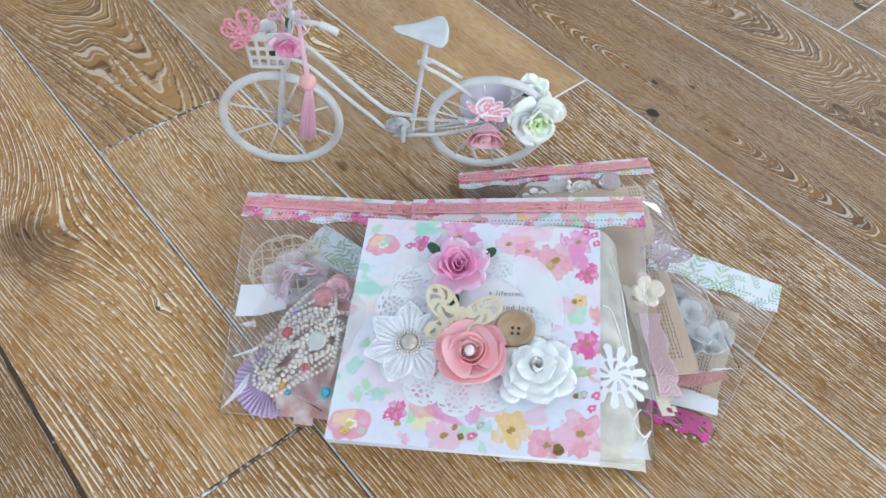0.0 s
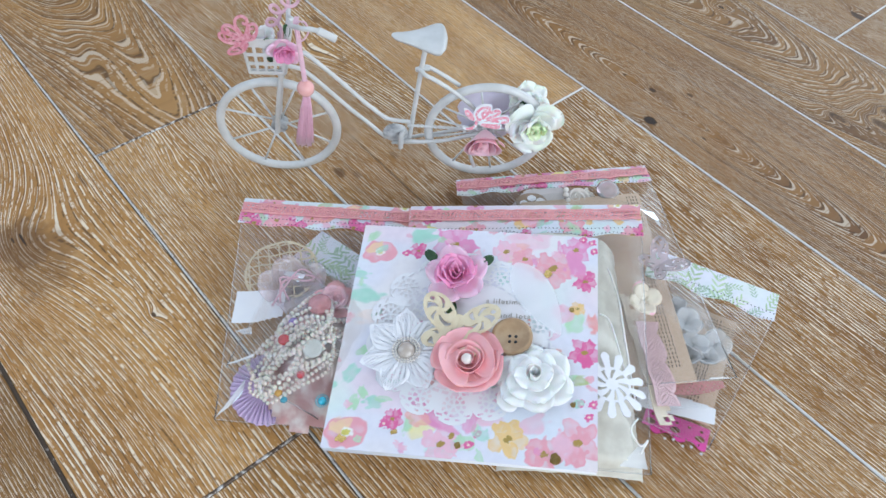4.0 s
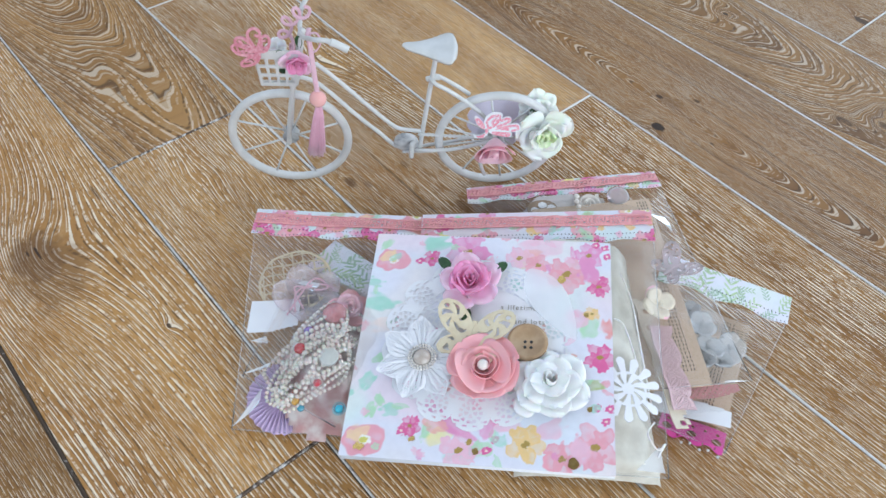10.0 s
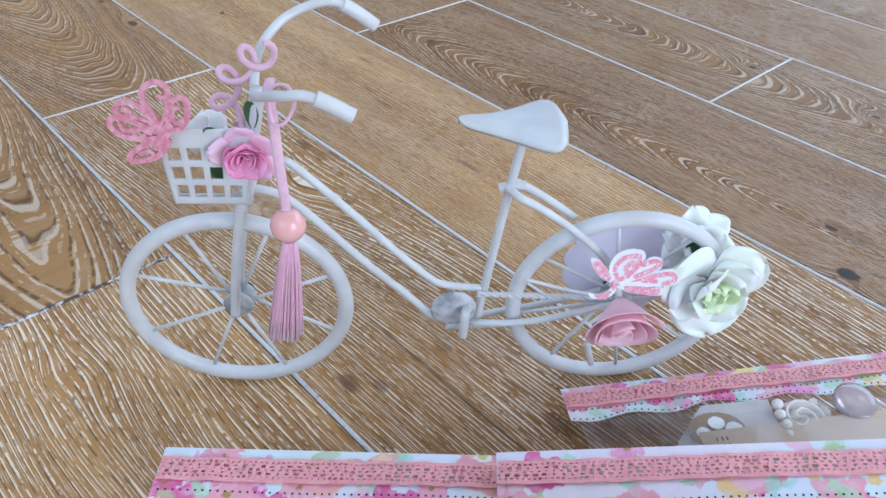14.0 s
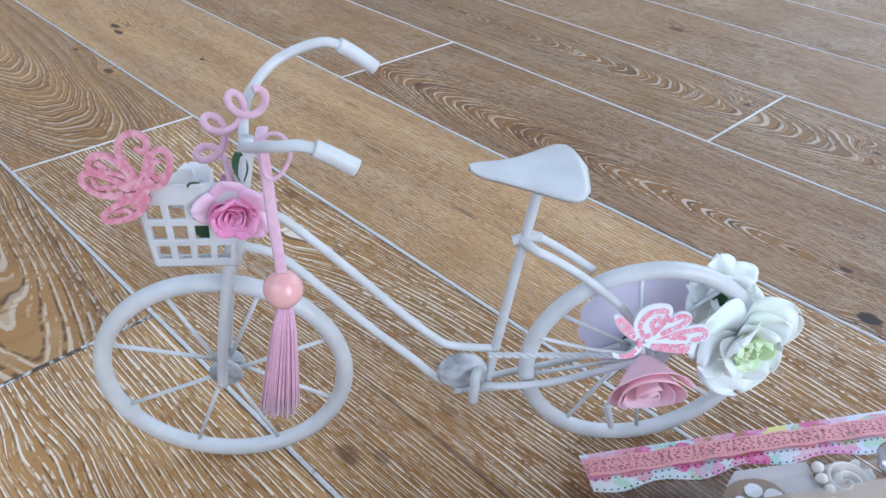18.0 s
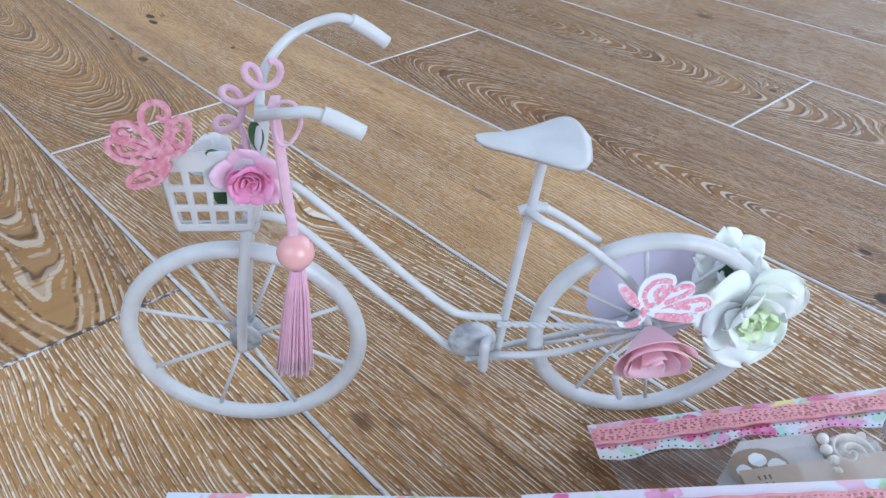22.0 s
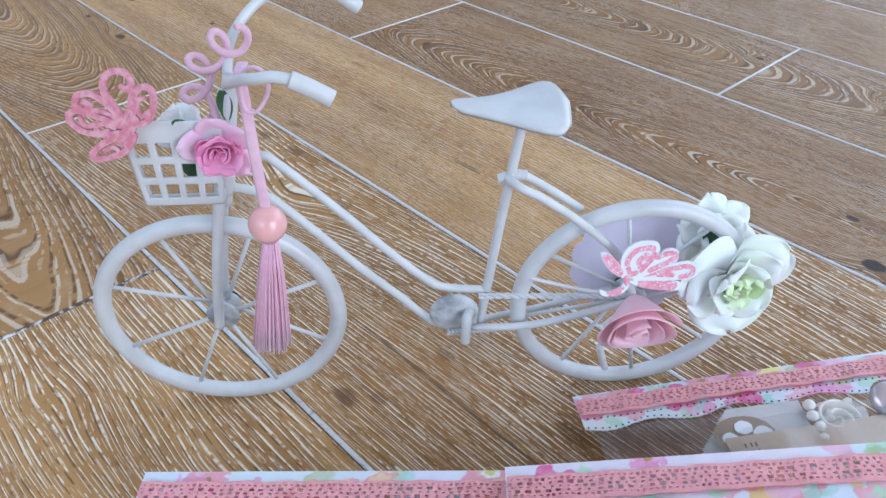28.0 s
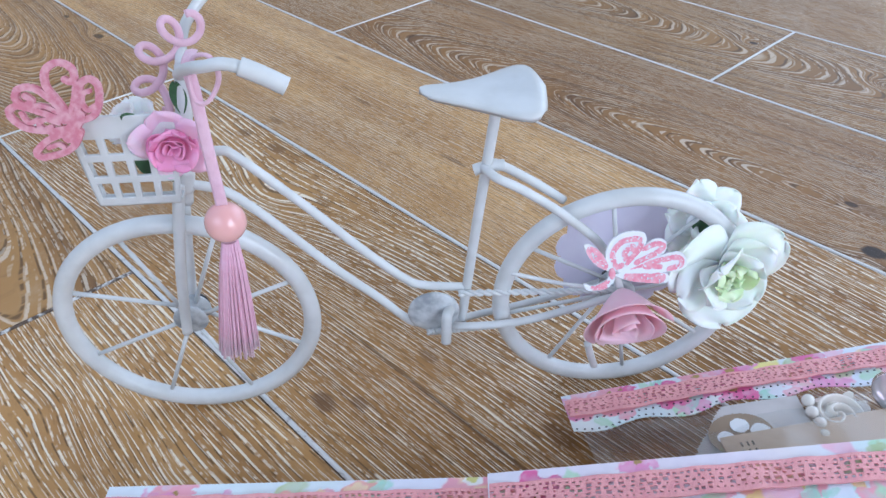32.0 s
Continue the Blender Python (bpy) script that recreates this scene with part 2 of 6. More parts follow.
    p.inputs["Specular IOR Level"].default_value = 0.24
    return m


def joint_wax(name, share):
    """White wax in a plank joint, broken open to the dark gap; share: how much of it is left."""
    m, n, l, p = nodes_of(name)
    co = n.new("ShaderNodeTexCoord").outputs["Object"]
    rope = put(n, l, "ShaderNodeTexNoise", Vector=co, Scale=330.0, Detail=2.0).outputs[0]
    long = put(n, l, "ShaderNodeTexNoise", Vector=co, Scale=22.0, Detail=3.0).outputs[0]
    both = math_node(n, l, "ADD", math_node(n, l, "MULTIPLY", rope, 0.65), math_node(n, l, "MULTIPLY", long, 0.35))
    cut = 0.72 - 0.44 * share
    c = mixc(n, l, step(n, l, both, cut - 0.09, cut + 0.09), (0.07 + 0.12 * share, 0.045 + 0.08 * share, 0.03 + 0.055 * share), (0.82, 0.79, 0.76))
    l.new(c, p.inputs["Base Color"])
    l.new(put(n, l, "ShaderNodeBump", Strength=0.5, Distance=0.0004, Height=rope).outputs[0], p.inputs["Normal"])
    p.inputs["Roughness"].default_value = 0.8
    return m


CREAM = plain("cream_enamel", (0.67, 0.675, 0.67), (0.60, 0.605, 0.595), rough=0.32, scale=90, bump=0.05, bscale=700, coat=0.15)
CHIPPED = plain("chipped_enamel", (0.62, 0.64, 0.65), (0.26, 0.28, 0.30), rough=0.35, scale=130, bump=0.2, bscale=700)
DARK = plain("near_black_disc", (0.06, 0.06, 0.065), rough=0.45, metal=0.6)
PINKPRINT = plain("pink_print", (0.86, 0.27, 0.36), (0.90, 0.48, 0.55), rough=0.55, scale=500, bump=0.15)
PINKW = plain("pink_whitewashed_wood", (0.62, 0.20, 0.26), (0.74, 0.38, 0.43), rough=0.6, scale=420, bump=0.2)
WHITEP = plain("white_paper", (0.87, 0.875, 0.90), (0.84, 0.845, 0.88), rough=0.6, bump=0.08, bscale=1600)
LILACP = plain("lilac_paper", (0.62, 0.47, 0.68), (0.70, 0.56, 0.76), rough=0.6, bump=0.1, bscale=1400)
LACE = plain("coral_cotton_lace", (0.93, 0.42, 0.42), (0.87, 0.35, 0.37), rough=0.85, scale=300, bump=0.6, bscale=2600, sheen=0.3)
PINKFELT = plain("pink_cord", (0.80, 0.51, 0.60), (0.75, 0.45, 0.54), rough=0.8, scale=300, bump=0.5, bscale=2500, sheen=0.3)
TASSEL = plain("pink_thread", (0.82, 0.47, 0.59), (0.78, 0.41, 0.53), rough=0.5, scale=500, sheen=0.4)
BEADP = plain("pink_pearl", (0.85, 0.42, 0.40), (0.88, 0.50, 0.47), rough=0.22, scale=40, coat=0.6)
PEARL = plain("ivory_pearl", (0.84, 0.80, 0.74), (0.80, 0.73, 0.68), rough=0.2, scale=200, coat=0.7)
GREEN = plain("leaf_green", (0.05, 0.13, 0.05), (0.03, 0.08, 0.035), rough=0.6, scale=200, bump=0.3)
ROSEP = plain("orchid_pink_paper", (0.87, 0.30, 0.53), (0.90, 0.42, 0.62), rough=0.6, scale=70, bump=0.15, bscale=1500, sub=0.1)
ROSEL = plain("pale_pink_paper", (0.90, 0.64, 0.76), (0.88, 0.54, 0.70), rough=0.6, scale=90, bump=0.15, bscale=1500, sub=0.1)
CORAL = plain("coral_pink_paper", (0.97, 0.50, 0.52), (0.95, 0.45, 0.48), rough=0.6, scale=50, bump=0.12, bscale=1500, sub=0.1)
SHELL = plain("shell_pink_paper", (0.97, 0.61, 0.68), (0.96, 0.55, 0.63), rough=0.6, scale=50, bump=0.12, bscale=1500, sub=0.1)
IVORY = plain("ivory_paper", (0.95, 0.945, 0.93), (0.93, 0.92, 0.90), rough=0.55, scale=60, bump=0.3, bscale=1800, sub=0.1)
LIME = plain("lime_tinged_petal", (0.88, 0.94, 0.70), (0.72, 0.92, 0.45), rough=0.6, scale=55, bump=0.15, sub=0.1)
SILK = plain("white_silk_petal", (0.93, 0.93, 0.91), (0.88, 0.93, 0.80), rough=0.6, scale=45, bump=0.15, sub=0.1)
WOODCUT = plain("pale_cut_wood", (0.80, 0.70, 0.50), (0.74, 0.62, 0.42), rough=0.6, scale=200, bump=0.15)
BUTTON = plain("turned_wood", (0.52, 0.36, 0.22), (0.42, 0.27, 0.15), rough=0.45, scale=120, bump=0.1)
KRAFT = plain("kraft_card", (0.66, 0.50, 0.37), (0.62, 0.46, 0.33), rough=0.75, scale=300, bump=0.2, bscale=2200)
ORGANZA = plain("ivory_organza", (0.76, 0.74, 0.66), (0.64, 0.61, 0.53), rough=0.5, scale=80, bump=0.4, bscale=2400, sheen=0.4)
CREAMP = plain("cream_fabric", (0.80, 0.72, 0.58), (0.74, 0.64, 0.52), rough=0.8, scale=100, bump=0.3)
MAGENTA = plain("magenta_ribbon", (0.78, 0.10, 0.40), (0.70, 0.07, 0.34), rough=0.6, bump=0.3)
DUSTY = plain("dusty_pink_lace", (0.80, 0.58, 0.60), (0.72, 0.50, 0.53), rough=0.85, scale=400, bump=0.7, bscale=2600)
PALELILAC = plain("pale_lilac_paper", (0.74, 0.70, 0.84), (0.78, 0.75, 0.87), rough=0.6, bump=0.1, bscale=1400)
GROUT = plain("dark_joint_gap", (0.05, 0.034, 0.022), (0.10, 0.07, 0.045), rough=0.8, scale=140)
WALLP = plain("white_wall_paint", (0.60, 0.60, 0.59), rough=0.8, scale=3, bump=0.1, bscale=150)
BASEP = plain("white_gloss_paint", (0.82, 0.84, 0.85), rough=0.35, scale=5)
INK = plain("black_ink", (0.02, 0.02, 0.025), rough=0.6)
PAPER = printed("watercolour_print")
FILM = clear_film("clear_pouch_film")

# ---- mesh helpers ----


def mesh_of(verts, faces, smooth=True):
    me = bpy.data.meshes.new("mesh")
    me.from_pydata([tuple(v) for v in verts], [], [tuple(f) for f in faces])
    if smooth:
        me.shade_smooth()
    return me


def part(name, shape, material, parent=None, label=""):
    """Links a bmesh or mesh as ONE object under a thing or a part."""
    if isinstance(shape, bmesh.types.BMesh):
        me = bpy.data.meshes.new(name)
        shape.to_mesh(me)
        shape.free()
        me.shade_smooth()
    else:
        me = shape
    if material and not me.materials:
        me.materials.append(material)
    ob = new(name, me)
    ob.parent = parent
    return tagged(ob, label)


def thing(name, m, label, category, group=""):
    ob = new(name)
    ob.empty_display_size = 0.01
    ob.matrix_world = m
    return tagged(ob, label, category, group)


def smooth_line(pts, per=8, closed=False):
    """A Catmull-Rom line through the points."""
    p = [Vector(q) for q in pts]
    k = len(p)
    if k < 3 and not closed:
        return [p[0].lerp(p[-1], i / per) for i in range(per + 1)]
    out = []
    for i in range(k if closed else k - 1):
        if closed:
            a, b, c, d = p[i - 1], p[i], p[(i + 1) % k], p[(i + 2) % k]
        else:
            a, b, c, d = p[max(i - 1, 0)], p[i], p[i + 1], p[min(i + 2, k - 1)]
        for j in range(per):
            t = j / per
            out.append(0.5 * (2 * b + (c - a) * t + (2 * a - 5 * b + 4 * c - d) * t * t + (3 * b - a - 3 * c + d) * t ** 3))
    if not closed:
        out.append(p[-1])
    return out


def tube_data(line, r, sides=10, closed=False, flat=1.0):
    """Rings along a line; r a number or a function of 0..1; flat squeezes one axis."""
    k = len(line)
    verts, faces = [], []
    up = Vector((0, 0, 1))
    prev = None
    for i, q in enumerate(line):
        a, b = line[(i - 1) % k if closed else max(i - 1, 0)], line[(i + 1) % k if closed else min(i + 1, k - 1)]
        t = (b - a).normalized()
        if prev is None:
            u = t.cross(up if abs(t.z) < 0.9 else Vector((1, 0, 0))).normalized()
        else:
            u = (prev - t * prev.dot(t)).normalized()
        prev = u
        w = t.cross(u)
        rr = r(i / max(k - 1, 1)) if callable(r) else r
        for j in range(sides):
            an = 2 * math.pi * j / sides
            verts.append(q + u * (rr * math.cos(an)) + w * (rr * flat * math.sin(an)))
    rows = k if closed else k - 1
    for i in range(rows):
        for j in range(sides):
            a, b = i * sides, ((i + 1) % k) * sides
            faces.append((a + j, a + (j + 1) % sides, b + (j + 1) % sides, b + j))
    if not closed:
        faces.append(tuple(range(sides - 1, -1, -1)))
        faces.append(tuple((k - 1) * sides + j for j in range(sides)))
    return verts, faces


def tube(pts, r, sides=10, per=8, closed=False, flat=1.0):
    return mesh_of(*tube_data(smooth_line(pts, per, closed), r, sides, closed, flat))


def joined(pieces):
    verts, faces = [], []
    for v, f in pieces:
        o = len(verts)
        verts += list(v)
        faces += [tuple(i + o for i in q) for q in f]
    return mesh_of(verts, faces)


def lathe_data(profile, sides=20):
    """Turns (radius, height) pairs round z."""
    verts, faces = [], []
    for r, z in profile:
        for j in range(sides):
            a = 2 * math.pi * j / sides
            verts.append((r * math.cos(a), r * math.sin(a), z))
    for i in range(len(profile) - 1):
        for j in range(sides):
            faces.append((i * sides + j, i * sides + (j + 1) % sides, (i + 1) * sides + (j + 1) % sides, (i + 1) * sides + j))
    faces.append(tuple(range(sides - 1, -1, -1)))
    faces.append(tuple((len(profile) - 1) * sides + j for j in range(sides)))
    return verts, faces


def lathe(profile, sides=20):
    return mesh_of(*lathe_data(profile, sides))


def moved(data, m):
    return [m @ Vector(v) for v in data[0]], data[1]


def ball_data(r, sides=10, rings=6):
    return lathe_data([(max(r * math.sin(math.pi * i / rings), r * 0.02), -r * math.cos(math.pi * i / rings)) for i in range(rings + 1)], sides)


def block(sx, sy, sz, bevel=0.0):
    bm = bmesh.new()
    bmesh.ops.create_cube(bm, size=1.0, matrix=Matrix.Diagonal((sx, sy, sz, 1)))
    if bevel:
        bmesh.ops.bevel(bm, geom=bm.edges[:], offset=bevel, segments=2, affect="EDGES", profile=0.5)
    return bm


def sheet(x0, x1, y0, y1, res, inside=None, height=None, thick=0.0, ink=None):
    """A sheet cut out of a fine grid: inside(X, Y) says what stays, height(X, Y) bends it, thick gives it a core, ink(X, Y) prints it."""
    nx, ny = max(int((x1 - x0) / res), 1), max(int((y1 - y0) / res), 1)
    gx, gy = np.meshgrid(np.linspace(x0, x1, nx + 1), np.linspace(y0, y1, ny + 1))
    cx, cy = (gx[:-1, :-1] + gx[1:, 1:]) / 2, (gy[:-1, :-1] + gy[1:, 1:]) / 2
    keep = inside(cx, cy) if inside else np.ones_like(cx, bool)
    idx = np.arange((nx + 1) * (ny + 1)).reshape(ny + 1, nx + 1)
    quads = np.stack([idx[:-1, :-1], idx[:-1, 1:], idx[1:, 1:], idx[1:, :-1]], -1)[keep]
    z = height(gx, gy) if height else np.zeros_like(gx)
    z = np.broadcast_to(z, gx.shape)
    pts = np.stack([gx, gy, z], -1).reshape(-1, 3)
    used = np.zeros(len(pts), bool)
    used[quads.ravel()] = True
    ren = np.cumsum(used) - 1
    pts, quads = pts[used], ren[quads]
    faces = quads.tolist()
    count = len(pts)
    verts = pts
    if thick:
        verts = np.concatenate([pts, pts - np.array([0, 0, thick])])
        faces += (quads[:, ::-1] + count).tolist()
        edges = np.concatenate([quads[:, [i, (i + 1) % 4]] for i in range(4)])
        key = np.sort(edges, 1)
        code = key[:, 0].astype(np.int64) * count + key[:, 1]
        _, inv, cnt = np.unique(code, return_inverse=True, return_counts=True)
        rim = edges[cnt[inv] == 1]
        faces += np.stack([rim[:, 1], rim[:, 0], rim[:, 0] + count, rim[:, 1] + count], 1).tolist()
    me = bpy.data.meshes.new("sheet")
    me.from_pydata(verts.tolist(), [], faces)
    if not thick:
        me.shade_smooth()
    if ink is not None:
        col = np.ones((len(verts), 4), np.float32)
        col[:, :3] = ink(verts[:, 0], verts[:, 1])
        a = me.color_attributes.new("ink", "FLOAT_COLOR", "POINT")
        a.data.foreach_set("color", col.ravel())
    return me


def vnoise(x, y, seed=0):
    """Smooth noise in 0..1 on arrays."""
    rng = np.random.RandomState(seed)
    tab = rng.rand(64, 64)
    xi, yi = np.floor(x).astype(int), np.floor(y).astype(int)
    fx, fy = x - xi, y - yi
    fx, fy = fx * fx * (3 - 2 * fx), fy * fy * (3 - 2 * fy)
    g = lambda a, b: tab[a % 64, b % 64]
    return (g(xi, yi) * (1 - fx) + g(xi + 1, yi) * fx) * (1 - fy) + (g(xi, yi + 1) * (1 - fx) + g(xi + 1, yi + 1) * fx) * fy


def ramp(v, lo, hi):
    t = np.clip((v - lo) / (hi - lo), 0, 1)
    return t * t * (3 - 2 * t)


# ---- the room: oak floor, walls, ceiling ----
floor_base = part("floor", block(D1 - D0 + 0.4, N1 - N0 + 0.4, 0.03), GROUT)
floor_base.matrix_world = ROOM @ pose((D0 + D1) / 2, (N0 + N1) / 2, -0.0155)
tagged(floor_base, "brushed and limed oak plank floor with pale joints", "floor", kind="structure")

EDGES = [0.0075, 0.139, 0.271, 0.402, 0.5325, 0.667, 0.797]
STEP = 0.1316
while EDGES[-1] < N1 - 0.02:
    EDGES.append(min(EDGES[-1] + STEP, N1))
while EDGES[0] > N0 + 0.02:
    EDGES.insert(0, max(EDGES[0] - STEP, N0))
JOINTS = {0.0075: -0.178, 0.139: -0.487, 0.271: -0.68, 0.402: -0.304, 0.5325: -0.668, 0.667: -0.40, 0.797: -0.20}
KNOTS = {  # plank edge: (along, across, size, bend, darkness, aspect) in room axes; below 0: brown stain
    0.5325: [(-0.235, 0.546, 0.0058, 0.008, 1.0, 1.25), (-0.262, 0.581, 0.0028, 0.006, 0.8, 1.6), (-0.254, 0.583, 0.0060, 0.0, -0.45, 2.4), (-0.235, 0.604, 0.0018, 0.003, 0.7, 1.6), (-0.19, 0.566, 0.0014, 0.003, 0.7, 1.6)],
    0.0075: [(-0.432, 0.058, 0.018, 0.045, 0.0, 1.8), (-0.430, 0.058, 0.017, 0.0, -0.74, 1.5), (-0.415, 0.060, 0.024, 0.0, -0.50, 1.5), (-0.436, 0.060, 0.0011, 0.0, 0.9, 7.0), (-0.440, 0.054, 0.0010, 0.0, 0.8, 4.0), (-0.316, 0.104, 0.0018, 0.004, 0.85, 1.6), (-0.468, 0.120, 0.0016, 0.0, -0.7, 6.0)],
    0.402: [(-0.90, 0.445, 0.0040, 0.016, 0.9, 2.2), (-0.52, 0.465, 0.010, 0.007, 0.0, 4.0), (-0.775, 0.464, 0.0022, 0.004, 0.85, 1.6), (-0.883, 0.440, 0.0030, 0.008, 0.9, 3.2), (-0.55, 0.470, 0.0016, 0.0, -0.55, 6.0), (-0.45, 0.459, 0.0016, 0.0, -0.55, 6.0),
            (-0.571, 0.412, 0.0026, 0.0, -0.5, 2.5), (-0.62, 0.505, 0.0014, 0.0, -0.5, 6.0)],
    0.667: [(-0.412, 0.752, 0.0026, 0.012, 0.85, 1.6), (-0.306, 0.747, 0.0026, 0.012, 0.85, 1.6), (-0.10, 0.735, 0.0050, 0.030, 0.7, 2.0), (-0.10, 0.715, 0.0040, 0.020, 0.6, 2.4), (-0.13, 0.690, 0.0030, 0.010, 0.6, 3.0)],
    0.797: [(-0.205, 0.855, 0.0050, 0.026, 0.8, 2.5), (-0.55, 0.87, 0.004, 0.02, 0.6, 2.0)],
    0.271: [(-0.80, 0.392, 0.0035, 0.016, 0.8, 2.0), (-0.865, 0.392, 0.0022, 0.004, 0.8, 2.2), (-0.310, 0.3205, 0.0009, 0.0, 0.50, 90.0), (-0.351, 0.287, 0.0036, 0.0, -0.75, 1.7), (-0.340, 0.297, 0.0026, 0.0, -0.6, 1.7), (-0.272, 0.342, 0.0038, 0.0, -0.55, 2.2),
            (-0.405, 0.322, 0.0012, 0.0, 0.7, 3.0), (-0.36, 0.352, 0.0026, 0.0, -0.45, 2.5), (-0.34, 0.335, 0.0028, 0.0, -0.5, 1.8), (-0.571, 0.388, 0.0034, 0.0, -0.55, 1.6), (-0.539, 0.391, 0.0038, 0.0, -0.6, 1.8), (-0.47, 0.375, 0.0026, 0.0, -0.4, 2.2), (-0.50, 0.35, 0.010, 0.03, 0.0, 3.0)],
    0.139: [(-0.62, 0.20, 0.012, 0.018, 0.0, 3.0), (-0.40, 0.18, 0.008, 0.006, 0.0, 2.4), (-0.43, 0.205, 0.006, -0.007, 0.0, 2.0), (-0.44, 0.185, 0.005, 0.006, 0.0, 1.8), (-0.36, 0.225, 0.006, 0.005, 0.0, 2.2)],
}
# plank edge: lime lines to the metre, strength of the lime, colour, heart of the rings (along, across, aspect), rings to the metre, flecks
LOOKS = {
    0.0075: (330.0, 0.88, (0.88, 0.84, 0.76), None, 0.0, 0.0),
    0.139: (310.0, 0.92, (1.16, 1.18, 1.22), None, 0.0, 0.0),
    0.271: (390.0, 0.92, (0.94, 0.92, 0.89), None, 0.0, 0.35),
    0.402: (310.0, 1.0, (0.76, 0.68, 0.54), None, 0.0, 0.0),
    0.5325: (600.0, 0.60, (0.72, 0.67, 0.64), (-0.242, 0.577, 8.0), 150.0, 0.0),
    0.667: (560.0, 0.54, (0.74, 0.72, 0.70), (-0.75, 0.735, 8.0), 110.0, 0.0),
    0.797: (420.0, 0.55, (0.74, 0.72, 0.71), None, 0.0, 0.0),
}
FAR_BOARD = {  # the boards beyond the cross joint
    0.0075: (330.0, 0.88, (1.14, 1.11, 1.04), None, 0.0, 0.0),
    0.139: (420.0, 0.60, (0.98, 0.98, 1.00), (-1.05, 0.208, 8.5), 130.0, 0.0),
    0.271: (540.0, 0.52, (1.02, 1.02, 1.04), (-1.1, 0.335, 7.0), 120.0, 0.35),
    0.402: (420.0, 0.46, (1.24, 1.32, 1.52), None, 0.0, 0.45),
    0.5325: (400.0, 0.5, (0.84, 0.82, 0.82), None, 0.0, 0.0),
}
WAX = {0.0075: 0.12, 0.139: 0.78, 0.271: 0.85, 0.402: 0.92, 0.5325: 1.0}


def plank_mesh(w, h):
    """A board with softened edges, its top at z = 0."""
    e = 0.0005
    v, f = [], []
    for z, k in ((-0.014, 0.0), (-e, 0.0), (0.0, e)):
        v += [(-w / 2 + k, -h / 2 + k, z), (w / 2 - k, -h / 2 + k, z), (w / 2 - k, h / 2 - k, z), (-w / 2 + k, h / 2 - k, z)]
    for i in (0, 4):
        for j in range(4):
            f.append((i + j, i + (j + 1) % 4, i + 4 + (j + 1) % 4, i + 4 + j))
    f.append((8, 9, 10, 11))
    return mesh_of(v, f, smooth=False)


rnd = random.Random(4)
GAP = 0.0028
near = lambda table, k, other: next((table[q] for q in table if abs(q - k) < 1e-6), other)
for i in range(len(EDGES) - 1):
    lo, hi = EDGES[i], EDGES[i + 1]
    if hi - lo < 0.02:
        continue
    j = near(JOINTS, lo, D0 + rnd.uniform(0.4, 1.4))
    cuts = [D0 + 0.004, j]
    while cuts[-1] < D1 - 0.3:
        cuts.append(cuts[-1] + rnd.choice((1.2, 1.5, 1.8)))
    cuts[-1] = D1
    share = near(WAX, lo, 0.10 if lo < 0 else 1.0)
    strip = part("joint_wax", block(D1 - D0 - 0.01, GAP * (0.55 if lo < 0.2 else 0.75), 0.004), joint_wax("joint_wax", share), floor_base)
    strip.matrix_world = ROOM @ pose((D0 + D1) / 2, lo + 0.0002, -0.0021)
    for a, b in zip(cuts, cuts[1:]):
        mid = ((a + b) / 2, (lo + hi) / 2)
        ks = [(k[0] - mid[0], k[1] - mid[1], *k[2:]) for k in near(KNOTS, lo, []) if a < k[0] < b]
        v = rnd.uniform(0.78, 1.02)
        lines, lime, tint, heart, bands, mark = near(LOOKS, lo, (390.0, 0.6, (v * 0.9, v * 0.88, v * 0.84), None, 0.0, 0.0))
        if b < j + 0.001:
            lines, lime, tint, heart, bands, mark = near(FAR_BOARD, lo, (lines, lime, tint, heart, bands, mark))
        heart = heart and (heart[0] - mid[0], heart[1] - mid[1], heart[2])
        board = part("plank", plank_mesh(b - a - GAP, hi - lo - GAP), oak("limed_oak", ks, tint, rnd.uniform(0, 90), lines, lime, heart, bands, mark), floor_base)
        board.matrix_world = ROOM @ pose(*mid, 0)
        if b < D1 - 0.01:
            end = part("joint_wax", block(GAP * 0.75, hi - lo - GAP, 0.004), joint_wax("joint_wax", 0.95 if lo > 0.25 else 0.40), floor_base)
            end.matrix_world = ROOM @ pose(b, mid[1], -0.0021)


def wall(name, x0, y0, x1, y1, hole=None):
    """An upright wall of 12 cm between two plan points in room axes; hole: (from, to, sill, head) along it."""
    ln = math.hypot(x1 - x0, y1 - y0)
    bm = bmesh.new()
    spans = [(0, ln, 0, HIGH)]
    if hole:
        a, b, s, h = hole
        spans = [(0, a, 0, HIGH), (b, ln, 0, HIGH), (a, b, h, HIGH)] + ([(a, b, 0, s)] if s > 0 else [])
    for a, b, s, h in spans:
        bmesh.ops.create_cube(bm, size=1.0, matrix=Matrix.Translation(((a + b) / 2, -0.06, (s + h) / 2)) @ Matrix.Diagonal((b - a, 0.12, h - s, 1)))
    ob = part(name, bm, WALLP)
    ob.data.shade_flat()
    ob.matrix_world = ROOM @ pose(x0, y0, 0, 0, 0, math.degrees(math.atan2(y1 - y0, x1 - x0)))
    return tagged(ob, "plain white painted wall", "wall", kind="structure")


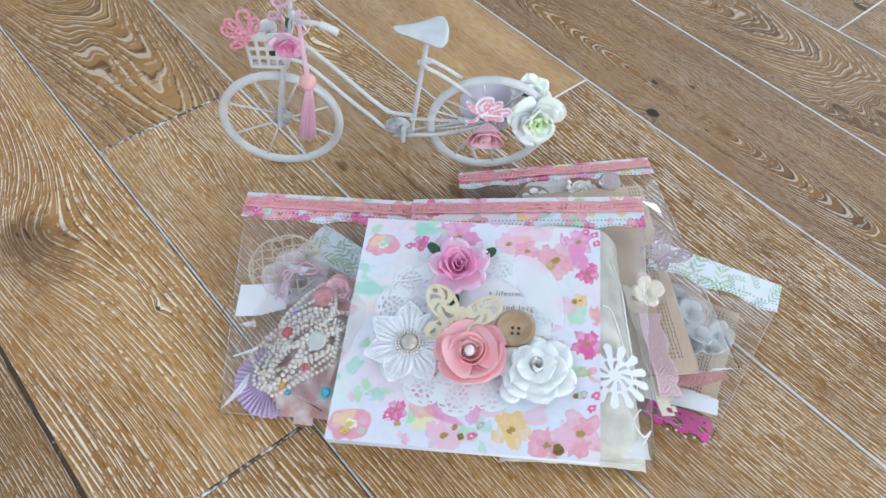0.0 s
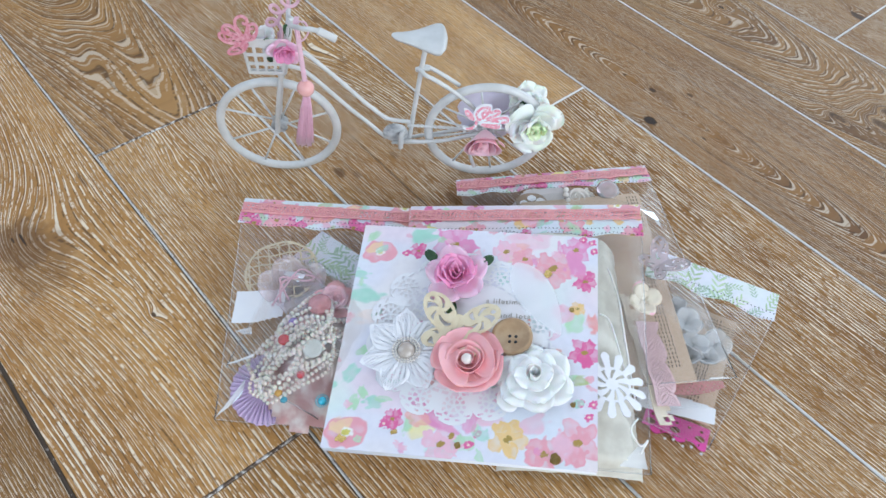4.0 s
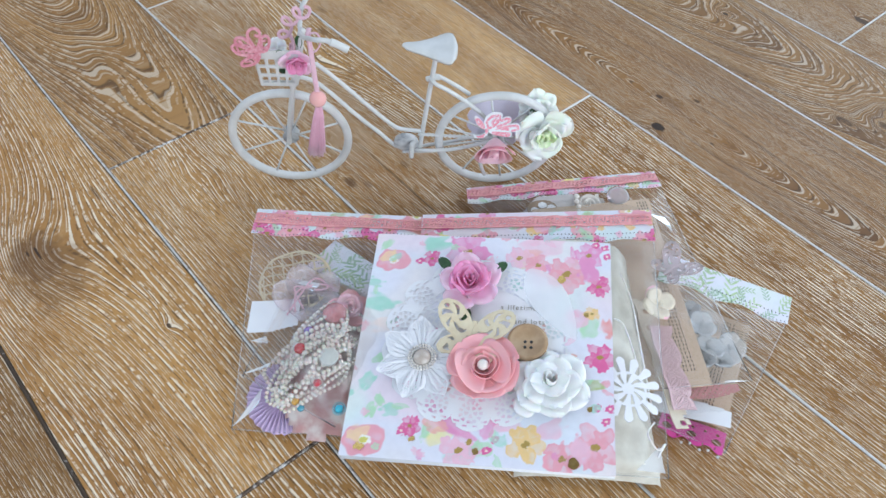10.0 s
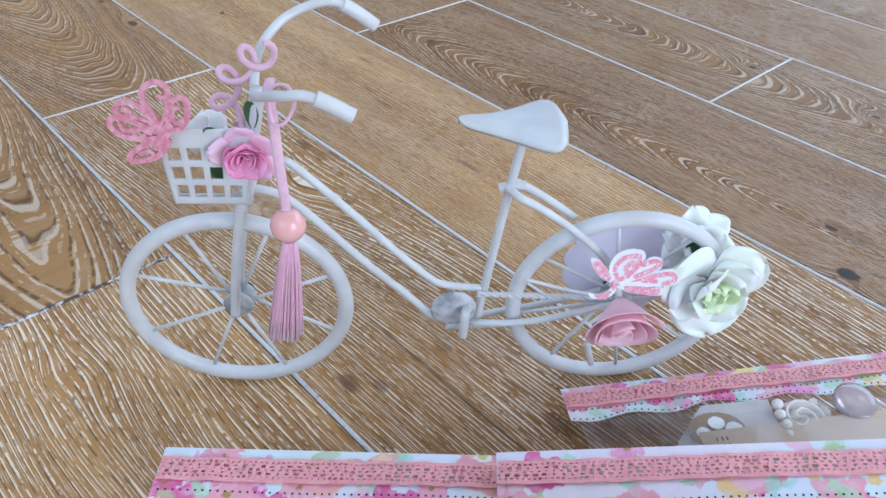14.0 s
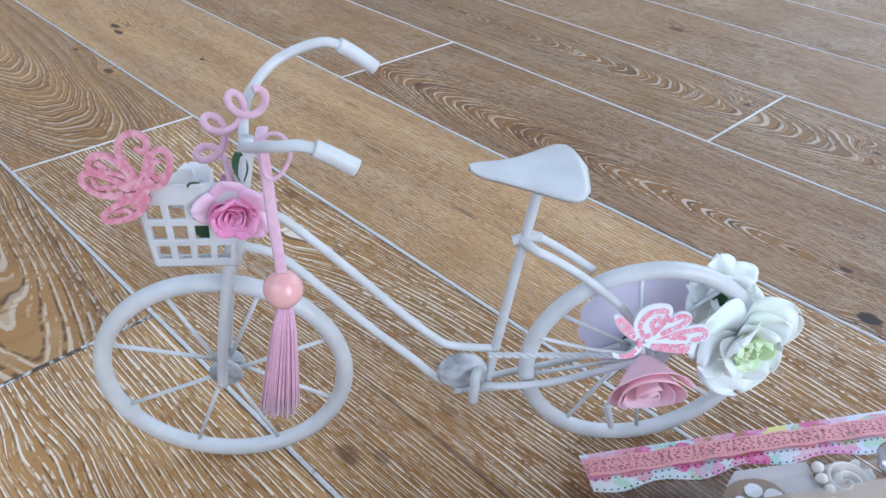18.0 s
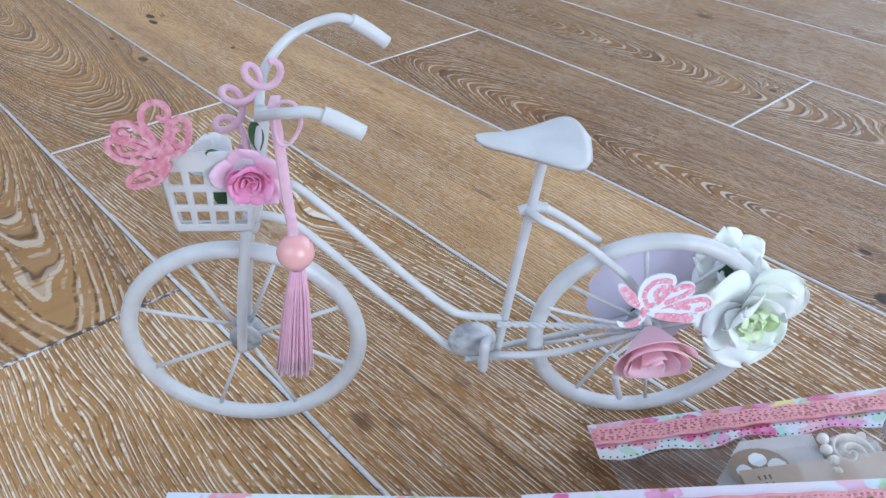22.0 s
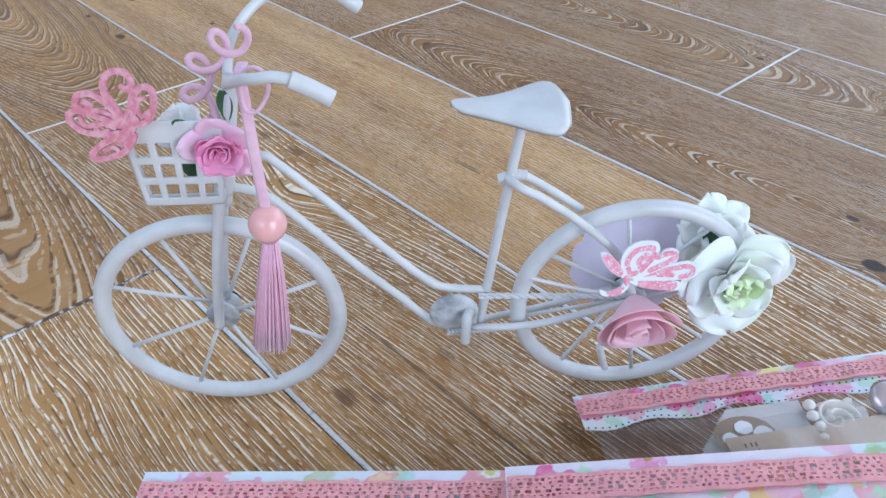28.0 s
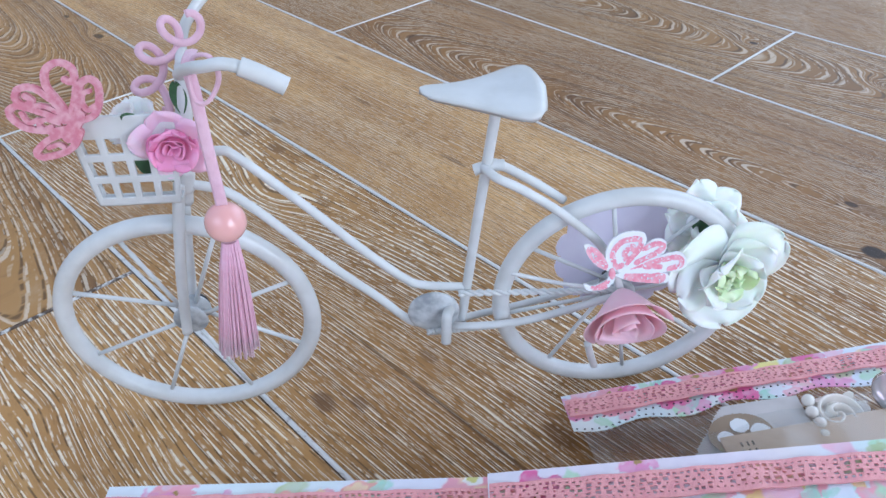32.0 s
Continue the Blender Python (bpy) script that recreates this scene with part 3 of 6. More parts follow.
# Openings are cut only to match the added lamps.
wall("wall_west", D0, N0, D0, N1, (0.9, 3.0, 0.5, 2.1))
wall("wall_north", D0, N1, D1, N1, (0.05, 2.3, 0.3, 2.2))
wall("wall_east", D1, N1, D1, N0, (0.95, 2.85, 0.0, 2.2))
wall("wall_south", D1, N0, D0, N0, (1.45, 3.75, 0.6, 2.2))
ceil = part("ceiling", block(D1 - D0 + 0.3, N1 - N0 + 0.3, 0.1), WALLP)
ceil.matrix_world = ROOM @ pose((D0 + D1) / 2, (N0 + N1) / 2, HIGH + 0.05)
tagged(ceil, "plain white ceiling", "ceiling", kind="structure")
skirt = part("baseboard", block(0.016, N1 - N0 - 0.05, 0.11, 0.003), BASEP)
skirt.matrix_world = ROOM @ pose(D0 + 0.0095, (N0 + N1) / 2, 0.056)
tagged(skirt, "white painted skirting board along the wall", "baseboard", kind="structure")

# ---- the miniature bicycle ----
BIKE = Matrix.Translation((-0.0804, 0.4551, 0.0)) @ Matrix.Rotation(radians(4.0), 4, "Z") @ Matrix.Rotation(radians(2.6), 4, "X")
bike = thing("miniature_bicycle", BIKE, "cream enamelled metal miniature bicycle decorated with paper flowers", "ornament")
MM = Matrix.Diagonal((0.001, 0.001, 0.001, 1))


def mm(pts):
    return [Vector(p) * 0.001 for p in pts]


def wheel(cx, cy, cz, radius, first):
    hub_c = Vector((cx, cy + 3, cz))
    rim_c = Vector((cx, cy, cz))
    ring = [rim_c + Vector((radius * math.cos(a), 0, radius * math.sin(a))) for a in np.linspace(0, 2 * math.pi, 72, endpoint=False)]
    w = part("wheel", mesh_of(*tube_data([p * 0.001 for p in ring], 0.0033, 12, True)), CREAM, bike)
    turned = MM @ Matrix.Translation(hub_c) @ Matrix.Rotation(radians(90), 4, "X")
    hub = lathe_data([(0.2, -4), (4.6, -4), (6.2, -3.6), (6.4, -3.2), (6.2, -2.8), (2.6, -2.6), (2.6, 2.6), (6.2, 2.8), (6.4, 3.2), (6.2, 3.6), (4.6, 4), (0.2, 4)], 24)
    # Dark disc behind the far flange; it gives the hub its dark ring.
    part("hub_dark_disc", mesh_of(*moved(lathe_data([(0.2, -5.8), (5.4, -5.8), (5.7, -5.3), (5.4, -4.8), (0.2, -4.8)], 20), turned)), DARK, w)
    part("hub", mesh_of(*moved(hub, turned)), CHIPPED, w)
    for k in range(8):
        a = radians(first + 45 * k)
        side = 2.6 if k % 2 else -2.6
        end = rim_c + Vector((42 * math.cos(a), 0, 42 * math.sin(a)))
        start = hub_c + Vector((3.5 * math.cos(a), side, 3.5 * math.sin(a)))
        part("spoke", mesh_of(*tube_data([start * 0.001, (start * 0.6 + end * 0.4) * 0.001, end * 0.001], 0.00085, 7)), CREAM, w)
    return w


wheel(0.5, -2.0, 47.2, 44.5, 22.5)
wheel(161.3, -1.0, 47.4, 45.2, 10)


def rod(name, pts, r, mat=None, per=8, sides=12, parent=None):
    return part(name, tube(mm(pts), r * 0.001, sides, per), mat or CREAM, parent or bike)


rod("fork_blade", [(-0.5, -6.5, 45), (3, -6.3, 70), (8, -5, 98), (10, -2.5, 108)], 1.94)
rod("fork_blade", [(-0.5, 6.5, 45), (3, 6.3, 70), (8, 5, 98), (10, 2.5, 108)], 1.94)
rod("head_tube", [(9.5, 0, 99), (14.5, 0, 123), (19.5, 0, 147)], 2.64)
rod("head_lug", [(10.5, 0, 104), (12.2, 0, 112)], 3.20)
left_bar = [(18.5, 0, 145), (17.5, 7, 147), (18.5, 16, 153), (25, 24, 159.5), (33, 28.5, 163), (42, 30.5, 165), (47.6, 31, 163.5)]
right_bar = [(19.5, -6, 147.5), (23, -16, 153), (28, -24, 158), (33, -28.5, 160.5), (38, -30.5, 162), (43, -31, 161)]
handlebar = rod("handlebar", right_bar[::-1] + left_bar, 1.68, per=7)
rod("grip", [(46.8, 30.9, 164), (52.5, 32, 160), (58.5, 33.2, 155)], 2.5, sides=16, parent=handlebar)
rod("grip", [(42.2, -30.9, 161.4), (47, -31, 159), (53.2, -31.2, 155.4)], 2.5, sides=16, parent=handlebar)
rod("top_tube", [(13, 0, 116), (24, 0, 118), (30, 0, 114.5), (50, 0, 93), (66, 0, 74.5), (80, 0, 60), (87, 0, 56), (102, 0, 54)], 1.60)
rod("down_tube", [(11, 0, 106), (22, 0, 103), (32, 0, 94), (55, 0, 67), (70, 0, 51), (80, 0, 39.5), (86, 0, 36), (103, 0, 34)], 1.60)
rod("seat_tube", [(101, 0, 33), (106, 0, 80), (112, 0, 131)], 1.83)
rod("seat_lug", [(105, 0, 106), (110, 0, 107.5), (115, 0, 107.5)], 1.95)
rod("seat_stay", [(108, -1, 107.5), (112, -6, 106.5), (120, -6.5, 102), (133.4, -7, 92.3), (148.4, -7, 78.1), (156, -7, 64), (161, -6.5, 50)], 1.6)
rod("seat_stay", [(109, 1, 107), (113.5, 5.5, 104.5), (126.6, 6.2, 95.8), (138, 6.5, 87)], 1.6)
rod("chain_stay", [(97, -2, 35), (100, -5, 38.2), (112, -7, 40), (125.4, -7, 41.4), (140, -7, 45.5), (153.2, -7, 50), (161, -6.8, 51.5)], 1.5)
rod("chain_stay", [(97, 2, 34), (104, 4.5, 33.5), (112, 6.8, 33.2), (120, 7.2, 34.5), (140, 7, 40.5), (161, 6.8, 48)], 1.5)
sv, sf = [], []
cols, rws = 30, 14
wide_at = ((0, 0.3), (0.01, 1.9), (0.04, 3.2), (0.10, 4.3), (0.20, 5.4), (0.32, 7.0), (0.45, 9.3), (0.60, 12.6), (0.72, 15.4), (0.82, 17.0), (0.90, 16.2), (0.955, 13.0), (0.985, 8.6), (1.0, 2.0))
for i in range(cols + 1):
    t = 0.5 - 0.5 * math.cos(math.pi * i / cols)
    half = float(np.interp(t, [q[0] for q in wide_at], [q[1] for q in wide_at]))
    for j in range(rws + 1):
        u = 2 * j / rws - 1
        z = 137.6 - 1.6 * abs(u) ** 3 * (0.5 + t) - 1.3 * math.sin(math.pi * t) + 0.8 * t - 2.2 * max(t - 0.93, 0) * 12
        sv.append((0.001 * (87.8 + 38.6 * t), 0.001 * (half * u - 1.2), 0.001 * z))
for i in range(cols):
    for j in range(rws):
        a = i * (rws + 1) + j
        sf.append((a, a + rws + 1, a + rws + 2, a + 1))
saddle = part("saddle", mesh_of(sv, sf), CREAM, bike)
sol = saddle.modifiers.new("body", "SOLIDIFY")
sol.thickness, sol.offset = 0.0022, -1
disc = lathe_data([(0.3, 0.6), (5.0, 0.4), (8.6, -0.8), (9.6, -0.6), (9.8, 0), (8.8, 0.6), (5.0, 1.6), (0.3, 1.8)], 28)
part("chain_wheel", mesh_of(*moved(disc, MM @ Matrix.Translation((90.5, -3.0, 44.8)) @ Matrix.Rotation(radians(90), 4, "X"))), CHIPPED, bike, "chipped dull chain wheel")
rod("crank", [(96.5, -4, 46.5), (95.2, -8, 47), (94.9, -9, 43), (94.7, -9, 34.5)], 2.0)
rod("crank", [(94, -4, 36), (97, -2, 36.5), (100, 2, 37)], 2.3)


def twist(p0, p1, turns, r, off):
    out = []
    a, b = Vector(p0), Vector(p1)
    for i in range(int(turns * 8) + 1):
        t = i / (turns * 8)
        an = 2 * math.pi * turns * t
        out.append(a.lerp(b, t) + Vector((0, off * math.cos(an), off * math.sin(an))))
    return tube_data([v * 0.001 for v in out], r * 0.001, 6)


def chain_run(p0, p1):
    a, b = twist(p0, p1, 9, 0.75, 0.7), twist(p0, p1, 9, 0.75, -0.7)
    part("chain", joined([a, b]), CREAM, bike, "twisted wire chain")


chain_run((100, -3.5, 54), (161, -4.5, 52))
chain_run((88, -4, 35), (114, -5.5, 38))
rod("rack_strut", [(119, -4, 63), (140, -4, 56), (161, -4, 52)], 0.8)
rod("kickstand", [(154.5, -7, 13.5), (152, -8, 21), (150, -8.3, 28)], 1.5)

# basket: four lattice panels and a floor


def lattice(name, p00, p10, p11, p01, nu, nv, rim_u, rim_v, bar_w):
    """A flat panel pierced by nu x nv square windows, between four corners (mm)."""
    c = [Vector(p) for p in (p00, p10, p11, p01)]
    at = lambda u, v: (c[0] * (1 - u) + c[1] * u) * (1 - v) + (c[3] * (1 - u) + c[2] * u) * v

    def keep(u, v):
        su, sv_ = (1 - 2 * rim_u + bar_w) / nu, (1 - rim_v[0] - rim_v[1] + bar_w) / nv
        fu, fv = (u - rim_u) / su, (v - rim_v[0]) / sv_
        inu = (fu > 0) & (fu < nu) & ((fu % 1) * su < su - bar_w)
        inv = (fv > 0) & (fv < nv) & ((fv % 1) * sv_ < sv_ - bar_w)
        return ~(inu & inv)

    me = sheet(0, 1, 0, 1, 0.0125, keep)
    for v in me.vertices:
        v.co = at(v.co.x, v.co.y) * 0.001
    ob = part(name, me, CREAM, bike)
    s = ob.modifiers.new("wall", "SOLIDIFY")
    s.thickness, s.offset = 0.0011, 0
    return ob


BL, BR, TL, TR = -11.5, 13, -13.5, 17.5
B0, B1, NEAR, DEEP = 108.5, 139.2, -13, 5
lattice("basket_side", (BL, NEAR, B0), (BR, NEAR, B0), (TR, NEAR, B1), (TL, NEAR, B1), 4, 3, 0.06, (0.09, 0.24), 0.07)
lattice("basket_front", (BL, NEAR + DEEP, B0), (BL, NEAR, B0), (TL, NEAR, B1), (TL, NEAR + DEEP, B1 - 8), 1, 3, 0.2, (0.09, 0.24), 0.07)
lattice("basket_floor", (BL, NEAR, B0), (BR, NEAR, B0), (BR, NEAR + DEEP, B0), (BL, NEAR + DEEP, B0), 4, 1, 0.06, (0.2, 0.2), 0.07)
rod("basket_hook", [(BR, NEAR, 126), (13.5, -7, 125.5), (14.5, -1, 125)], 1.4)

# ---- flowers ----


def petal(w, ln, cup, curl, seed, ruffle=0.0, res=12):
    """A round-ended petal that grows from the origin along y, in the x-y plane, cupped upwards, its rim rolled back."""
    rg = random.Random(seed)
    ph, ph2, notch = rg.uniform(0, 6), rg.uniform(0, 6), rg.uniform(0.0, 0.05)
    v, f = [], []
    for i in range(res + 1):
        t = math.sin(0.5 * math.pi * i / res)
        if t < 0.5:
            half = 0.22 + 0.78 * math.sin(0.5 * math.pi * t / 0.5)
        else:
            half = math.sqrt(max(1 - ((t - 0.5) / 0.5) ** 2, 0.0))
        half = max(half, 0.10) * w * 0.5
        for j in range(res + 1):
            u = 2 * j / res - 1
            x = half * u * (1 + 0.03 * math.sin(4 * t + ph))
            y = ln * t * (1 + 0.025 * math.sin(3 * u + ph2) - notch * math.exp(-(u / 0.3) ** 2) * max(t - 0.8, 0) * 5)
            rim = math.hypot(half * u / (w * 0.5), max(t - 0.5, 0) / 0.5)
            z = cup * (t * t * 0.75 + u * u * 0.45 * (1.0 - 0.6 * t)) - curl * max(rim - 0.68, 0) ** 2 * 7 + ruffle * t * math.sin(5 * u + ph + 3 * t)
            v.append((x, y, z))
    for i in range(res):
        for j in range(res):
            a = i * (res + 1) + j
            f.append((a, a + 1, a + res + 2, a + res + 1))
    return v, f


def ring_of_petals(parent, mat, count, w, ln, cup, curl, tilt, z, turn=0.0, seed=0, ruffle=0.0, name="petal"):
    rg = random.Random(seed)
    for k in range(count):
        a = turn + 360 * k / count + rg.uniform(-7, 7)
        s = rg.uniform(0.93, 1.07)
        data = petal(w * s, ln * s, cup, curl, seed * 31 + k, ruffle)
        m = pose(0, 0, z, 0, 0, a) @ pose(0, 0, 0, tilt + rg.uniform(-5, 5), 0, 0)
        ob = part(name, mesh_of(*moved(data, m)), mat, parent)
        so = ob.modifiers.new("paper", "SOLIDIFY")
        so.thickness = 0.0003


def spiral_petal(r0, r1, h, turns, z0, lean, seed=0, wave=0.0, steps=90, lip=0.0, start=0.0):
    """A rolled strip of paper: radius from r0 to r1 over some turns, upright with an outward lean and a rolled lip."""
    rg = random.Random(seed)
    v, f = [], []
    n = int(steps * turns)
    ph = [rg.uniform(0, 6) for _ in range(3)]
    for i in range(n + 1):
        t = i / n
        a = start + 2 * math.pi * turns * t
        r = r0 + (r1 - r0) * t ** 0.9
        hh = h * (0.86 + 0.14 * math.sin(3.1 * a + ph[0])) * (1 - 0.15 * t)
        for j in range(6):
            q = j / 5
            rr = r + lean * q * q * (0.3 + t) + lip * max(q - 0.7, 0) * 3 * (0.3 + t) + wave * q * math.sin(2.3 * a + ph[1])
            v.append((rr * math.cos(a), rr * math.sin(a), z0 + hh * q - lip * max(q - 0.8, 0) * 2))
    for i in range(n):
        for j in range(5):
            b = i * 6 + j
            f.append((b, b + 1, b + 7, b + 6))
    return mesh_of(v, f)


def leaf(parent, m, ln, w, mat=None):
    data = petal(w, ln, 0.12 * ln, 0.0, 5)
    ob = part("leaf", mesh_of(*moved(data, m)), mat or GREEN, parent)
    ob.modifiers.new("paper", "SOLIDIFY").thickness = 0.0003


def mulberry_rose(m, s, inner, outer, label, seed=0, leaves=2, group=""):
    """An open paper rose of size s (across): broad loose outer petals, upright inner ones, a rolled heart."""
    fl = thing("paper_rose", m, label, "paper flower", group)
    ring_of_petals(fl, outer, 5, 0.50 * s, 0.53 * s, 0.10 * s, 0.07 * s, 10, 0.0, 10, seed + 1, 0.012 * s)
    ring_of_petals(fl, inner, 4, 0.46 * s, 0.40 * s, 0.13 * s, 0.06 * s, 34, 0.03 * s, 40, seed + 2, 0.012 * s)
    for k, (a, b, h, t, lean) in enumerate(((0.17, 0.20, 0.25, 0.62, 0.08), (0.16, 0.20, 0.26, 0.60, 0.07), (0.11, 0.15, 0.28, 0.95, 0.04), (0.02, 0.085, 0.27, 1.9, 0.02))):
        ob = part("petal", spiral_petal(a * s, b * s, h * s, t, 0.05 * s, lean * s, seed + k, 0.016 * s, 60, 0.03 * s, 2.9 * k), inner, fl)
        ob.modifiers.new("paper", "SOLIDIFY").thickness = 0.0003
    for k in range(leaves):
        leaf(fl, pose(0, 0, 0.005 * s, 0, 0, 50 + 128 * k) @ pose(0, 0.40 * s, 0, 6), 0.27 * s, 0.17 * s)
    return fl


def spiral_rose(m, s, mat, label, pearl=None):
    """An open rose rolled from a paper spiral: round outer petals, then cups one inside the other."""
    fl = thing("rolled_paper_rose", m, label, "paper flower")
    ring_of_petals(fl, mat, 3, 0.86 * s, 0.52 * s, 0.14 * s, 0.02 * s, 8, 0.0, 30, 3)
    ring_of_petals(fl, mat, 2, 0.80 * s, 0.46 * s, 0.15 * s, 0.02 * s, 14, 0.02 * s, 100, 4)
    for k, (a, b, h, z, lean, t) in enumerate(((0.24, 0.34, 0.15, 0.03, 0.12, 0.85), (0.17, 0.24, 0.18, 0.04, 0.06, 0.95), (0.08, 0.16, 0.18, 0.05, 0.04, 1.35))):
        ob = part("petal", spiral_petal(a * s, b * s, h * s, t, z * s, lean * s, 11 + k, 0.006 * s, 80, 0.0, 1.0 + 2.2 * k), mat, fl)
        ob.modifiers.new("paper", "SOLIDIFY").thickness = 0.0003
    if pearl:
        part("pearl", mesh_of(*moved(ball_data(0.085 * s, 20, 12), Matrix.Translation((0, 0, 0.15 * s)))), pearl, fl, "blush pearl bead in the centre")
    return fl


def rolled_cone(r0, r1, ln, turns, start, flare, seed, peak=0.0):
    """A paper strip rolled into a cone round z, apex at z = 0, its wavy mouth at z = ln."""
    rg = random.Random(seed)
    ph = rg.uniform(0, 6)
    v, f = [], []
    n = int(64 * turns)
    for i in range(n + 1):
        t = i / n
        a = start + 2 * math.pi * turns * t
        for j in range(9):
            q = j / 8
            r = (r0 * (1 - t) + r1 * t) * (0.10 + 0.90 * q ** 0.8) + flare * max(q - 0.75, 0) ** 2 * 16
            h = ln * (1 + 0.05 * math.sin(2 * a + ph) + peak * math.cos(a))
            v.append((r * math.cos(a), r * math.sin(a), h * q))
    for i in range(n):
        for j in range(8):
            b = i * 9 + j
            f.append((b, b + 1, b + 10, b + 9))
    return mesh_of(v, f)


def cone_rose(m, s, mat, label):
    """A half-open rolled rose seen from its mouth: cones of paper one inside the other, a cape petal round them."""
    fl = thing("rolled_paper_rose", m, label, "paper flower")
    for k, (a, b, ln, t, st, fl_) in enumerate(((1.10, 1.22, 1.22, 0.60, 0.10, 0.12), (0.86, 1.00, 1.36, 1.1, 3.3, 0.05), (0.40, 0.60, 1.38, 0.95, 1.0, 0.05), (0.10, 0.30, 1.38, 1.1, 4.6, 0.03))):
        ob = part("petal", rolled_cone(a * s, b * s, ln * s, t, st, fl_ * s, 7 + k, 0.03), mat, fl)
        ob.modifiers.new("paper", "SOLIDIFY").thickness = 0.0003
    return fl


def butterfly_inside(x, y):
    """Cut-out butterfly about 2 wide, body on the y axis: two pairs of wings pierced by scrolls."""
    ax = np.abs(x)
    ca, sa = math.cos(0.75), math.sin(0.75)
    u, v = (ax - 0.52) * ca + (y - 0.38) * sa, -(ax - 0.52) * sa + (y - 0.38) * ca
    up = (u / 0.58) ** 2 + (v / 0.36) ** 2
    u2, v2 = (ax - 0.40) * 0.85 - (y + 0.30) * 0.52, (ax - 0.40) * 0.52 + (y + 0.30) * 0.85
    lowr = (u2 / 0.40) ** 2 + (v2 / 0.24) ** 2
    body = (ax < 0.07) & (y > -0.45) & (y < 0.42)
    on = (up < 1) | (lowr < 1) | body
    an = np.arctan2(v, u)
    cut = (up < 0.62) & (np.sin(an * 5 + 6 * np.sqrt(up)) > 0.42) & (up > 0.06)
    cut |= (((u - 0.40) / 0.07) ** 2 + (v / 0.06) ** 2 < 1)
    an2 = np.arctan2(v2, u2)
    cut |= (lowr < 0.55) & (lowr > 0.08) & (np.sin(an2 * 3 + 5 * np.sqrt(lowr)) > 0.45)
    return on & ~(cut & ~body)


def butterfly(m, s, mat, label, thick=0.0012, fold=0.25):
    me = sheet(-1.1, 1.1, -0.8, 1.0, 0.022, butterfly_inside, lambda x, y: np.abs(x) * fold, thick / s)
    for v in me.vertices:
        v.co *= s
    ob = part("cut_out_butterfly", me, mat)
    ob.matrix_world = m
    return tagged(ob, label, "butterfly")


def stroke(x, y, pts, width, per=10, closed=False):
    """Where (x, y) lies within a brush line of that half width through the points."""
    line = [(p.x, p.y) for p in smooth_line([(*q, 0) for q in pts], per, closed)]
    if closed:
        line.append(line[0])
    on = np.zeros(np.shape(x), bool)
    for (ax, ay), (bx, by) in zip(line, line[1:]):
        dx, dy = bx - ax, by - ay
        t = np.clip(((x - ax) * dx + (y - ay) * dy) / (dx * dx + dy * dy + 1e-9), 0, 1)
        on |= np.hypot(x - ax - t * dx, y - ay - t * dy) < width
    return on


def within_line(x, y, pts, per=8):
    """Where (x, y) lies inside the closed smooth line through the points."""
    line = [(p.x, p.y) for p in smooth_line([(*q, 0) for q in pts], per, True)]
    on = np.zeros(np.shape(x), bool)
    for (ax, ay), (bx, by) in zip(line, line[1:] + line[:1]):
        if ay != by:
            on ^= ((ay > y) != (by > y)) & (x < (bx - ax) * (y - ay) / (by - ay) + ax)
    return on


def cut_wing(parent, shape, scale, mat, thick, fold, span=40, res=0.35, lift=0.0, name="wing", label=""):
    me = sheet(-span, span, -span, span, res, shape, lambda x, y: fold * np.abs(x) + lift, thick)
    me.transform(Matrix.Scale(scale, 4))
    return part(name, me, mat, parent, label)


def filigree_butterfly(m, scale, label):
    """A scroll-sawn wooden butterfly: five wings of looped fretwork joined at the body (units of 0.665 mm)."""
    th = thing("cut_out_butterfly", m, label, "butterfly")
    wings = (
        (((-3, 2), (-7, 9), (-10, 15), (-9, 21), (-4, 24), (1, 22), (2, 18), (0, 16), (-2, 17)), ((-3, 2), (0, 9), (2, 16))),
        (((0, 1), (2, 9), (4, 15), (8, 17), (11, 14), (10, 7), (7, 2), (2, 0)), ((7, 12), (4, 11), (3, 7), (5, 4), (8, 6))),
        (((-4, 2), (-9, 9), (-15, 14), (-21, 14), (-23, 10), (-20, 7), (-17, 9), (-19, 11)), ((-4, 1), (-11, 6), (-17, 7))),
        (((-4, -3), (-12, -4), (-22, -2), (-27, 4), (-23, 7), (-14, 4), (-5, 0)), ((-8, -1), (-13, 1), (-16, -1), (-14, -3), (-11, -2)), ((-22, 4), (-20, 0), (-16, 1))),
        (((-4, -5), (-12, -7), (-19, -12), (-18, -15), (-10, -14), (-4, -11), (0, -5)), ((-14, -11), (-10, -10), (-8, -11))),
    )
    for k, strokes in enumerate(wings):
        cut_wing(th, lambda x, y, s=strokes: np.any([stroke(x, y, q, 1.35 if i == 0 else 0.95) for i, q in enumerate(s)], axis=0), scale, PINKW, 2.2, 0.06, 28, 0.3, 0.05 * k)
    cut_wing(th, lambda x, y: stroke(x, y, ((-5, -7), (-2, -2), (1, 2)), 2.6), scale, PINKW, 2.6, 0.06, 14, 0.3, 0.35, "body")
    return th


